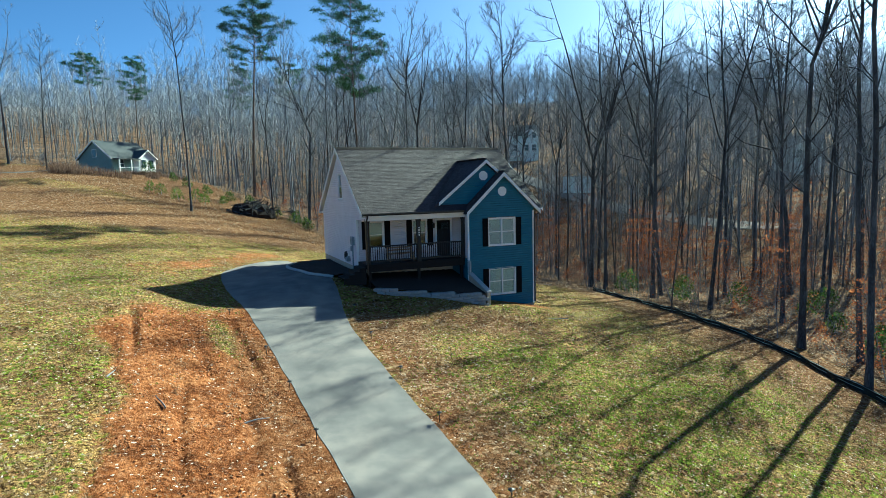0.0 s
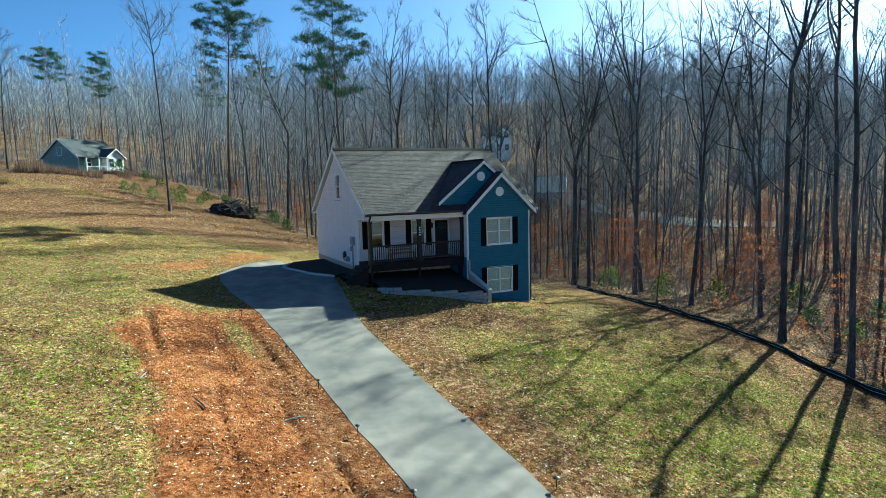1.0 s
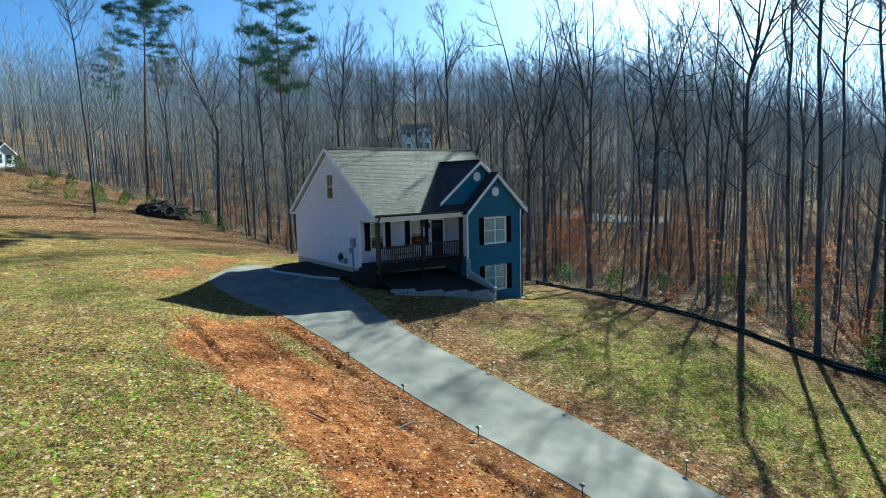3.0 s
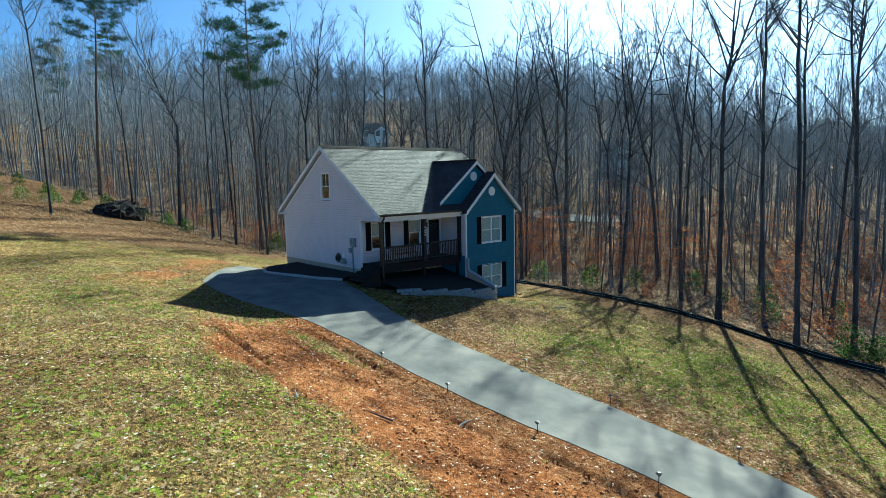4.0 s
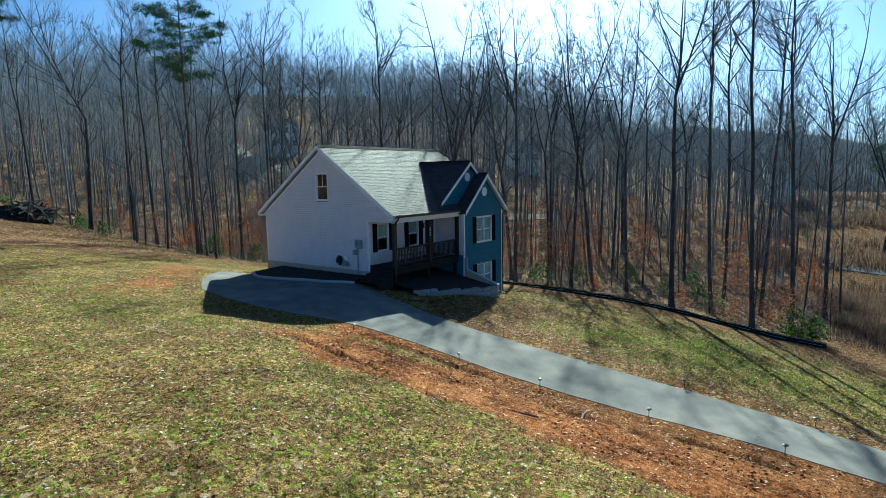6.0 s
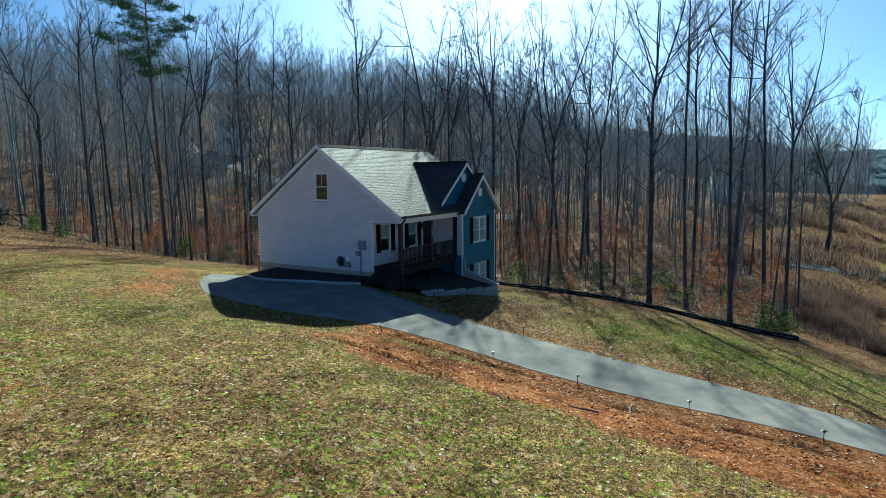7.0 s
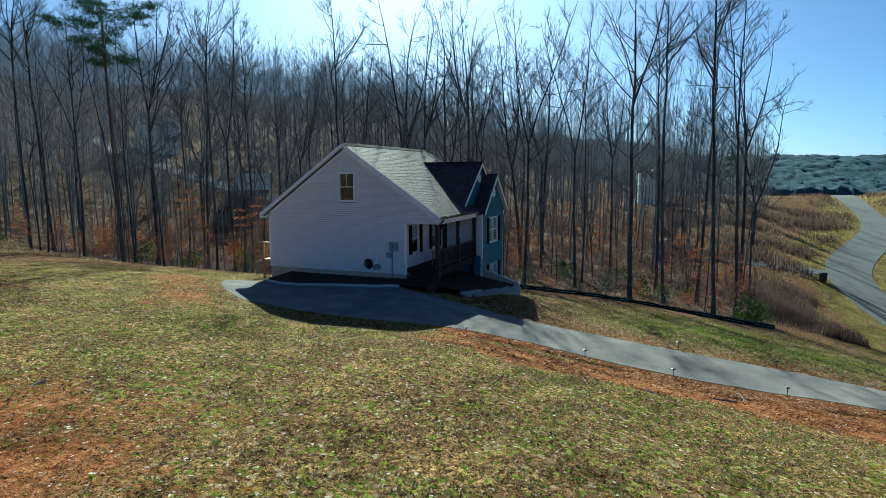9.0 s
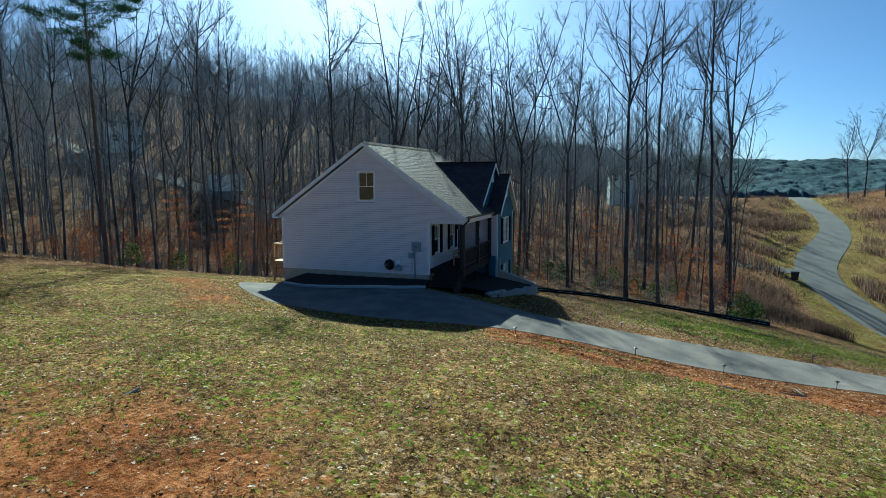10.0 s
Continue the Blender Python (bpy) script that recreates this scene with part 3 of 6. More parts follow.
def pine_tree(seed, tall, girth, bare=0.5, wide=0.092):
    rng = np.random.default_rng(seed)
    wood, fine = ([], []), ([], [])
    trunk = grow(rng, (0, 0, -0.4), (0, 0, 1), tall + 0.4, 14, 0.015, 0.02)
    rad = [girth * (1 - 0.85 * i / 14) for i in range(15)]
    tube(wood, trunk, rad, 8)
    for i in range(30):
        f = bare + (1 - bare) * (i + rng.uniform(0, 1)) / 30
        z = f * 14
        a = min(int(z), 13)
        p = trunk[a] + (trunk[a + 1] - trunk[a]) * (z - a)
        ang = i * 2.4 + rng.normal(0, 0.5)
        prof = math.sin(math.pi * (0.15 + 0.8 * (f - bare) / (1 - bare))) ** 0.8
        ln = tall * wide * (0.3 + prof) * rng.uniform(0.55, 1.25)
        d = np.array((math.cos(ang), math.sin(ang), rng.uniform(0.0, 0.45)))
        line = grow(rng, p, d / np.linalg.norm(d), ln, 5, 0.1, 0.04)
        tube(wood, line, [0.05 * (1 - 0.8 * j / 5) for j in range(6)], 4)
        for j in range(3, 6):
            for _ in range(3 if j < 5 else 4):
                tip = line[j] + rng.normal(0, 0.55, 3) * (1, 1, 0.18)
                tube(wood, [line[j], tip], [0.014, 0.008], 3)
                for _ in range(62):
                    w = rng.normal(0, 1, 3) + (0, 0, 0.35)
                    w /= np.linalg.norm(w)
                    c = tip + rng.normal(0, 0.26, 3) * (1, 1, 0.35)
                    s = np.cross(w, rng.normal(0, 1, 3))
                    s *= 0.024 / np.linalg.norm(s)
                    k = len(fine[0])
                    e = c + w * rng.uniform(0.25, 0.5)
                    fine[0].extend((tuple(c - s), tuple(c + s), tuple(e)))
                    fine[1].append((k, k + 1, k + 2))
    return wood, fine


def tree_thing(name, wood, fine, bark, foliage, place, turn, size, **tags):
    ob = thing(name, place, turn, **tags)
    ob.scale = (size,) * 3
    for nm, buf, mat in (("trunk", wood, bark), ("crown", fine, foliage)):
        o = new(nm, raw_mesh(nm, *buf, mat, nm == "trunk"))
        o.parent = ob
    return ob


def plant(proto, x, y, turn, size):
    ob = copy_thing(proto, pose(x, y, height(x, y), 0, 0, turn))
    ob.scale = (size,) * 3
    return ob


BARE = "tall bare deciduous tree with grey bark and fine twigs"
KINDS = []
specs = [(28, 0.25, 0.42, 1.15, 20), (29, 0.19, 0.55, 0.85, 18), (27, 0.15, 0.60, 0.5, 18), (29, 0.22, 0.42, 1.05, 22), (25, 0.11, 0.62, 0.5, 15), (27, 0.16, 0.5, 0.9, 18), (20, 0.08, 0.5, 0.7, 13), (13, 0.05, 0.4, 0.8, 11)]
first_spots = [(24.9, 12.8, 0), (22.9, -8.8, 2), (18.7, -14.9, 1), (5.9, 47.4, 0), (-8.2, 37.8, -2), (26.7, 1.1, 3), (33.0, 19.5, 0), (21.6, -0.4, 0)]
rng = np.random.default_rng(5)
for k, ((tall, girth, fork, spread, limbs), (x, y, lean)) in enumerate(zip(specs, first_spots)):
    ob = tree_thing("bare_tree", *bare_tree(11 + k, tall, girth, fork, spread, limbs), M["bark"], M["twig"], (x, y, height(x, y)), 40 * k, 1.0, label=BARE, category="tree", group="bare trees")
    ob.matrix_basis = pose(x, y, height(x, y), 0, lean, 0) @ pose(0, 0, 0, 0, 0, 40 * k)
    KINDS.append(ob)

placed = [(x, y) for x, y, _ in first_spots]
for k, x, y, size in [(5, 36, 8, 1.0), (1, 44.5, 12, 1.0), (3, 40.7, 5.1, 1.0), (0, 50, 4.8, 1.0), (2, 33.6, -10.2, 1.05), (2, 10.8, 42.9, 1.0), (0, 34.7, 47.8, 1), (1, 44.7, 37, 1), (3, 47.7, 32.4, 1.05),
                      (5, 28.5, -3.4, 0.95), (2, 46, 23, 1), (1, 35, 41, 1), (6, 5.2, 22.5, 1.0), (4, 11.5, 23.5, 1.0), (7, 6.5, 27, 0.9), (2, -31.6, 94.6, 0.9), (1, -39, 102, 1), (3, 150, -59.8, 0.8), (0, 149, -63, 0.85), (5, 146, -66.5, 0.8), (3, 29, 8.5, 0.9), (4, 30, 24, 1.0), (1, 17.4, 37, 1.0), (2, 24.2, 30.9, 1.0)]:
    plant(KINDS[k], x, y, rng.uniform(0, 360), size)
    placed.append((x, y))
pines = [tree_thing("pine_tree", *pine_tree(3, 27, 0.24, 0.70, 0.125), M["pinebark"], M["needles"], (0.4, 60, height(0.4, 60)), 20, 1.0, label="tall pine with a long bare trunk and a high green crown", category="tree", group="pines"),
         tree_thing("pine_tree", *pine_tree(9, 27, 0.20, 0.58, 0.10), M["pinebark"], M["needles"], (8.6, 31, height(8.6, 31)), 80, 1.0, label="tall slender pine with a high green crown", category="tree", group="pines")]
placed += [(0.4, 60), (8.6, 31)]
for k, x, y, s in [(0, -26, 116, 0.8), (1, -18, 112, 0.8), (1, 100, -20, 0.4), (0, 14, 112, 0.85), (1, 2, 96, 0.8)]:
    plant(pines[k], x, y, rng.uniform(0, 360), s)


oak = tree_thing("bare_tree", *bare_tree(47, 22, 0.30, 0.30, 1.5, 30, 8, 10, 0.2), M["bark"], M["twig"], (68.5, -21.4, height(68.5, -21.4)), 70, 1.0, label="broad spreading bare tree standing by the road bank", category="tree", group="bare trees")
placed.append((68.5, -21.4))


# the wood around: single trees for the nearer part, joined thickets beyond
# clearings round the neighbouring houses: x, y, radius
YARDS = [(62, 85, 10), (92, 42, 4), (79, 50, 4), (101, -5, 4), (-19.5, 84, 9), (57, 78, 6), (53.5, 72.5, 5), (50, 66.5, 4.5), (47, 61, 4), (54, 55, 5), (50.5, 52, 4), (50, 72, 4), (51, 64, 4), (55, 49, 4), (57.5, 42, 3.5), (59.5, 33, 3), (44, 57.5, 3.5), (41, 52.4, 3.5), (38, 47.3, 3), (35, 42.2, 3), (32, 37.2, 3), (29, 32.1, 3)]


def scatter(seed, x0, x1, y0, y1, gap, keep):
    """Jittered places inside the woods."""
    r = np.random.default_rng(seed)
    X, Y = np.meshgrid(np.arange(x0, x1, gap), np.arange(y0, y1, gap), indexing="ij")
    X, Y = X + r.uniform(-0.48, 0.48, X.shape) * gap, Y + r.uniform(-0.48, 0.48, Y.shape) * gap
    ok = ~in_open(X, Y) & keep(X, Y) & ~((X > -2) & (X < 13) & (Y > -4) & (Y < 14))
    for hx, hy, clear_ in YARDS:
        ok &= np.hypot(X - hx, Y - hy) > clear_
    pts = np.stack([X[ok], Y[ok]], -1)
    r.shuffle(pts)
    return pts


def out(x, y):
    return np.hypot(x - 4, y - 2)


taken = np.array(placed)
near = [p for p in scatter(21, -30, 75, -30, 75, 6.6, lambda x, y: out(x, y) < 50) if np.min(np.hypot(taken[:, 0] - p[0], taken[:, 1] - p[1])) > 2.2]
for x, y in near[:50]:
    plant(KINDS[int(rng.choice([1, 2, 4, 5, 6, 7, 2, 4, 6, 6, 7]))], x, y, rng.uniform(0, 360), rng.uniform(0.75, 1.05))


def slim_tree(seed, tall, girth, limbs, sides, twigs, thin, reach):
    """A cheap bare tree for the joined woods: its wood, and the twigs of its crown as slim triangles."""
    r = np.random.default_rng(seed)
    buf, fine = ([], []), ([], [])
    trunk = grow(r, (0, 0, -0.5), (r.normal(0, 0.03), r.normal(0, 0.03), 1), tall, 5, 0.028, 0.02)
    tube(buf, trunk, [girth * (1.15 - 1.08 * i / 5) for i in range(6)], sides)
    for _ in range(limbs):
        j = r.uniform(1.5, 4.85)
        a = int(j)
        p = trunk[a] + (trunk[a + 1] - trunk[a]) * (j - a)
        ln = tall * 0.30 * (1.12 - j / 5.5) * r.uniform(0.6, 1.2)
        line = grow(r, p, side_way(r, np.array((0, 0, 1.0)), r.uniform(0.4, 1.1)), ln, 2, 0.12, 0.2)
        tube(buf, line, [girth * 0.28, girth * 0.17, thin * 0.6], 3)
        for _ in range(twigs):
            q = int(r.integers(1, 3))
            p2 = line[q] - (line[q] - line[q - 1]) * r.uniform(0, 0.9)
            d = side_way(r, line[q] - line[q - 1], r.uniform(0.25, 0.9)) + (0, 0, 0.25)
            sliver(fine, p2, p2 + d * reach * ln * r.uniform(0.25, 0.65), thin, r)
    return tuple((np.array(k[0]), np.array(k[1])) for k in (buf, fine))


def merged(name, parts_, material, label, category="woodland"):
    """One mesh of quads from many (verts, faces)."""
    V = np.concatenate([v for v, _ in parts_])
    base, fs = 0, []
    for v, f in parts_:
        fs.append(f + base)
        base += len(v)
    F = np.concatenate(fs)
    n = F.shape[1]
    me = bpy.data.meshes.new(name)
    me.vertices.add(len(V))
    me.vertices.foreach_set("co", V.reshape(-1))
    me.loops.add(F.size)
    me.loops.foreach_set("vertex_index", F.reshape(-1))
    me.polygons.add(len(F))
    me.polygons.foreach_set("loop_start", np.arange(0, F.size, n))
    me.polygons.foreach_set("loop_total", np.full(len(F), n))
    me.update(calc_edges=True)
    me.materials.append(material)
    return tagged(new(name, me), label, category, kind="stuff")


def strew(seed, kinds, places, lo, hi):
    r = np.random.default_rng(seed)
    zs = lie(places[:, 0], places[:, 1])
    res = []
    for (x, y), z in zip(places, zs):
        v, f = kinds[int(r.integers(len(kinds)))]
        a, s = r.uniform(0, 6.28), r.uniform(lo, hi)
        c, sn = math.cos(a) * s, math.sin(a) * s
        res.append((np.stack([v[:, 0] * c - v[:, 1] * sn + x, v[:, 0] * sn + v[:, 1] * c + y, v[:, 2] * s + z], -1), f))
    return res


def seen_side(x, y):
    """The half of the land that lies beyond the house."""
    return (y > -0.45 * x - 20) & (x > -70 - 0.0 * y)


mid_kinds = [slim_tree(70 + k, 25, 0.10, 15, 4, 12, 0.014, 1.0) for k in range(9)]
far_kinds = [slim_tree(90 + k, 22, 0.085, 8, 3, 13, 0.022, 1.3) for k in range(9)]


def shrub(seed, tall, stems, thin):
    """A bare many-stemmed bush of slim upright shoots."""
    r = np.random.default_rng(seed)
    buf = ([], [])
    for _ in range(stems):
        a, sp = r.uniform(0, 6.28), r.uniform(0.15, 0.95)
        line = grow(r, (r.normal(0, 0.25), r.normal(0, 0.25), -0.1), np.array((math.cos(a) * sp, math.sin(a) * sp, 1.0)) / math.hypot(sp, 1), tall * r.uniform(0.4, 1.15), 2, 0.16, 0.02)
        sliver(buf, line[0], line[2], thin, r)
        for _ in range(3):
            p = line[0] + (line[2] - line[0]) * r.uniform(0.3, 0.9)
            sliver(buf, p, p + tall * r.uniform(0.15, 0.4) * side_way(r, line[2] - line[0], r.uniform(0.4, 1.1)), thin * 0.6, r)
    return np.array(buf[0]), np.array(buf[1])


near_places = scatter(35, -30, 70, -22, 60, 5.6, lambda x, y: (out(x, y) > 24) & (out(x, y) <= 40) & seen_side(x, y))
merged("woods", strew(5, [k[0] for k in mid_kinds], near_places, 0.35, 0.95), M["bark"], "slim bare trees standing close together")
merged("twigs", strew(5, [k[1] for k in mid_kinds], near_places, 0.35, 0.95), M["twig"], "fine bare twigs of slim trees", "woodland")
# from here outwards bark and twigs wear the haze-tinted colours
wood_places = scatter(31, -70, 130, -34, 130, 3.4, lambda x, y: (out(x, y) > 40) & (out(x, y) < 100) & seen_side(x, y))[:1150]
merged("woods", strew(1, [k[0] for k in mid_kinds], wood_places, 0.5, 1.12), M["hazybark"], "dense leafless woodland on the slopes behind the house")
merged("twigs", strew(1, [k[1] for k in mid_kinds], wood_places, 0.5, 1.12), M["hazytwig"], "fine bare twigs in the crowns of the woodland", "woodland")
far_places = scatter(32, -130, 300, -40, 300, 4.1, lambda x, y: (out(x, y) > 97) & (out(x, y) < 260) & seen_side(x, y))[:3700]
merged("far_woods", strew(2, [k[0] for k in far_kinds], far_places, 0.55, 1.1), M["hazybark"], "leafless woodland covering the far hills")
merged("twigs", strew(2, [k[1] for k in far_kinds], far_places, 0.55, 1.1), M["hazytwig"], "fine bare twigs in the far crowns", "woodland")
bush_kinds = [shrub(110 + k, 2.2, 12, 0.010) for k in range(7)]
thicket_kinds = [shrub(130 + k, 3.4, 12, 0.022) for k in range(8)]
merged("undergrowth", strew(3, bush_kinds, scatter(33, -40, 90, -30, 100, 2.4, lambda x, y: (out(x, y) < 60) & seen_side(x, y))[:650], 0.4, 1.5), M["twig"], "thin bare saplings and brush under the trees", "undergrowth")
merged("undergrowth", strew(4, thicket_kinds, scatter(34, -40, 130, -30, 120, 2.6, lambda x, y: (out(x, y) > 56) & (out(x, y) < 120) & seen_side(x, y))[:1000], 0.5, 1.4), M["twig"], "grey leafless thicket on the wooded slope", "undergrowth")


def sapling(seed, tall):
    """A thin young tree with level side branches."""
    r = np.random.default_rng(seed)
    buf = ([], [])
    stem = grow(r, (0, 0, -0.1), (r.normal(0, 0.1), r.normal(0, 0.1), 1), tall, 4, 0.06, 0.03)
    for a, b, w in zip(stem, stem[1:], (0.030, 0.024, 0.017, 0.010)):
        sliver(buf, a, b + (b - a) * 0.3, w, r)
        sliver(buf, a, b + (b - a) * 0.3, w, r)
    for _ in range(20):
        f = r.uniform(0.15, 0.95)
        p = stem[0] + (stem[-1] - stem[0]) * f
        d = side_way(r, np.array((0, 0, 1.0)), r.uniform(1.0, 1.55)) * tall * 0.34 * (1.15 - f) * r.uniform(0.5, 1.2)
        sliver(buf, p, p + d, 0.011, r)
        for _ in range(4):
            q = p + d * r.uniform(0.25, 0.9)
            sliver(buf, q, q + np.linalg.norm(d) * r.uniform(0.2, 0.45) * side_way(r, d, r.uniform(0.4, 1.0)), 0.007, r)
    return np.array(buf[0]), np.array(buf[1])


merged("saplings", strew(6, [sapling(150 + k, 6.0) for k in range(8)], scatter(36, -30, 80, -24, 70, 2.7, lambda x, y: (out(x, y) < 62) & seen_side(x, y))[:900], 0.35, 1.25), M["twig"], "thin bare saplings with level branches under the trees", "undergrowth")

# ---- house ----
M["shutter"] = surface("black_shutter", [(0.005, 0.005, 0.006), (0.010, 0.010, 0.011)], 0.85, scale=5, fine=70, bump=0.05, spec=0.08)
M["soffit"] = surface("white_soffit", [(0.5, 0.47, 0.44), (0.56, 0.53, 0.50)], 0.6, scale=3, fine=40, bump=0.03)
M["blind"] = surface("white_blind", [(0.55, 0.56, 0.56), (0.66, 0.67, 0.67)], 0.6, scale=3, fine=40, bump=0.02)
M["room"] = surface("inside_plaster", [(0.13, 0.125, 0.12), (0.17, 0.16, 0.15)], 0.9, scale=2, fine=30)
M["deckwood"] = surface("treated_pine", [(0.28, 0.17, 0.08), (0.42, 0.27, 0.14)], 0.8, scale=5, fine=50, stretch=(1, 1, 1))
M["greybox"] = surface("grey_enamel", [(0.20, 0.23, 0.25), (0.26, 0.29, 0.31)], 0.45, scale=5, fine=60, bump=0.04)
M["cap"] = surface("pale_coping", [(0.30, 0.31, 0.31), (0.40, 0.40, 0.40)], 0.8, scale=5, fine=60)


def glass():
    m = bpy.data.materials.new("window_glass")
    m.use_nodes = True
    n, l = m.node_tree.nodes, m.node_tree.links
    n.remove(n["Principled BSDF"])
    tr, gl, fr, mx = n.new("ShaderNodeBsdfTransparent"), n.new("ShaderNodeBsdfGlossy"), n.new("ShaderNodeLayerWeight"), n.new("ShaderNodeMixShader")
    tr.inputs[0].default_value = (0.80, 0.90, 0.90, 1)
    gl.inputs["Roughness"].default_value = 0.02
    power, more = n.new("ShaderNodeMath"), n.new("ShaderNodeMath")
    power.operation, more.operation = 'POWER', 'MULTIPLY_ADD'
    power.inputs[1].default_value, more.inputs[1].default_value, more.inputs[2].default_value = 4.0, 0.85, 0.07
    l.new(fr.outputs["Facing"], power.inputs[0])
    l.new(power.outputs[0], more.inputs[0])
    l.new(more.outputs[0], mx.inputs[0])
    l.new(tr.outputs[0], mx.inputs[1])
    l.new(gl.outputs[0], mx.inputs[2])
    l.new(mx.outputs[0], n["Material Output"].inputs[0])
    return m


M["glass"] = glass()
house = thing("house", label="two-storey cottage, cream and blue vinyl siding, grey shingle roof", category="house")


def columns(a0, a1, z0, top, openings, corners=()):
    """Upright strips of a wall between openings (a0, a1, z0, z1), as outlines."""
    cuts = sorted({a0, a1, *corners, *(o[0] for o in openings), *(o[1] for o in openings)})
    for p, q in zip(cuts, cuts[1:]):
        low = z0
        for o in sorted((o for o in openings if o[0] <= p + 1e-6 and o[1] >= q - 1e-6), key=lambda o: o[2]):
            yield [(p, low), (q, low), (q, o[2]), (p, o[2])]
            low = o[3]
        yield [(p, low), (q, low), (q, top(q)), (p, top(p))]


def wall_core(name, along, d0, d1, a0, a1, z0, top, openings, material, corners=()):
    bm = bmesh.new()
    for outline in columns(a0, a1, z0, top, openings, corners):
        piece = prism(outline, along, d0, d1)
        me = bpy.data.meshes.new("strip")
        piece.to_mesh(me)
        piece.free()
        bm.from_mesh(me)
        bpy.data.meshes.remove(me)
    return part(name, bm, material, house)


def siding(name, along, face, sign, spans, z0, z1, step, openings, material, label=""):
    """Lapped courses on the plane along = face that look towards sign; spans(z) gives the wall's stretch at a height."""
    bm = bmesh.new()
    put = (lambda d, a, z: (d, a, z)) if along == 'x' else (lambda d, a, z: (a, d, z))
    z = z0
    while z < z1 - 0.01:
        top = min(z + step, z1)
        here = [spans((z + top) / 2)]
        for o in openings:
            if o[2] < (z + top) / 2 < o[3]:
                here = [s for a, b in here for s in ((a, min(b, o[0])), (max(a, o[1]), b)) if s[1] - s[0] > 0.02]
        for a, b in here:
            if b - a < 0.03:
                continue
            o, i = face + sign * 0.036, face + sign * 0.002
            v = [bm.verts.new(put(*k)) for k in ((o, a, z), (o, b, z), (o - sign * 0.002, b, z + step * 0.78), (o - sign * 0.002, a, z + step * 0.78), (i, a, top), (i, b, top), (i, a, z), (i, b, z))]
            for f in ((0, 1, 2, 3), (3, 2, 5, 4), (0, 1, 7, 6)):
                bm.faces.new([v[k] for k in f])
        z = top
    bmesh.ops.recalc_face_normals(bm, faces=bm.faces[:])
    return part(name, bm, material, house, label)


def window(place, turn, w, h, units=1, blind=0.6, shutters=0.0, curtain=False, bars=False):
    """A white double-hung window, its face at local y = 0 looking to -y; units side by side."""
    t = 0.065
    bm = boxes((-w / 2 - t, -w / 2, -0.035, 0.09, -t, h + t), (w / 2, w / 2 + t, -0.035, 0.09, -t, h + t), (-w / 2, w / 2, -0.035, 0.09, h, h + t), (-w / 2, w / 2, -0.045, 0.09, -t, 0))
    frame_ = part("window", bm, M["white"], house, "white vinyl double-hung window")
    frame_.matrix_basis = pose(*place, 0, 0, turn)
    each = w / units
    for u in range(units):
        x0, x1 = -w / 2 + u * each, -w / 2 + (u + 1) * each
        if u:
            part("mullion", boxes((x0 - 0.035, x0 + 0.035, -0.033, 0.085, 0, h)), M["white"], frame_)
        for k, (z0, z1, y) in enumerate(((0.0, h * 0.5 + 0.02, 0.02), (h * 0.5 - 0.02, h, 0.045))):
            s = 0.04
            part("sash", boxes((x0, x0 + s, y - 0.018, y + 0.018, z0, z1), (x1 - s, x1, y - 0.018, y + 0.018, z0, z1), (x0 + s, x1 - s, y - 0.018, y + 0.018, z0, z0 + s), (x0 + s, x1 - s, y - 0.018, y + 0.018, z1 - s, z1)), M["white"], frame_)
            if bars and k == 1:
                part("glazing_bar", boxes(((x0 + x1) / 2 - 0.012, (x0 + x1) / 2 + 0.012, y - 0.012, y - 0.005, z0 + s, z1 - s)), M["white"], frame_)
            g = part("pane", boxes((x0 + s, x1 - s, y - 0.004, y + 0.004, z0 + s, z1 - s)), M["glass"], frame_)
            g.visible_shadow = False
        if blind:
            bm = bmesh.new()
            z, n = h - 0.02, 0
            while z > h * (1 - blind):
                box(bm, x0 + 0.02, x1 - 0.02, 0.075 + 0.006 * (n % 2), 0.08 + 0.006 * (n % 2), z - 0.034, z)
                z -= 0.036
                n += 1
            part("blind", bm, M["blind"], frame_, "white slatted blind")
    if curtain:
        bm = bmesh.new()
        for i in range(30):
            x = -w / 2 + w * i / 30
            box(bm, x, x + w / 30, 0.075 + 0.012 * math.sin(i * 1.9), 0.082 + 0.012 * math.sin(i * 1.9), 0, h)
        part("curtain", bm, M["blind"], frame_, "pale curtain behind the glass")
    for s in ((-1, 1) if shutters else ()):
        a, b = sorted((s * (w / 2 + t + 0.01), s * (w / 2 + t + 0.01 + shutters)))
        bm = boxes((a, a + 0.04, -0.082, -0.04, -0.05, h + 0.05), (b - 0.04, b, -0.082, -0.04, -0.05, h + 0.05), (a + 0.04, b - 0.04, -0.082, -0.04, -0.05, 0.0), (a + 0.04, b - 0.04, -0.082, -0.04, h, h + 0.05), (a + 0.04, b - 0.04, -0.082, -0.04, h * 0.5 - 0.03, h * 0.5 + 0.03), (a + 0.04, b - 0.04, -0.062, -0.04, 0, h))
        z = 0.02
        while z < h - 0.03:
            if abs(z + 0.02 - h / 2) > 0.05:
                box(bm, a + 0.04, b - 0.04, -0.07, -0.062, z, z + 0.025)
            z += 0.05
        part("shutter", bm, M["shutter"], frame_, "black louvred shutter")
    return frame_


def roof_under(y):
    return 6.5 - 0.68 * abs(y - 3.56)


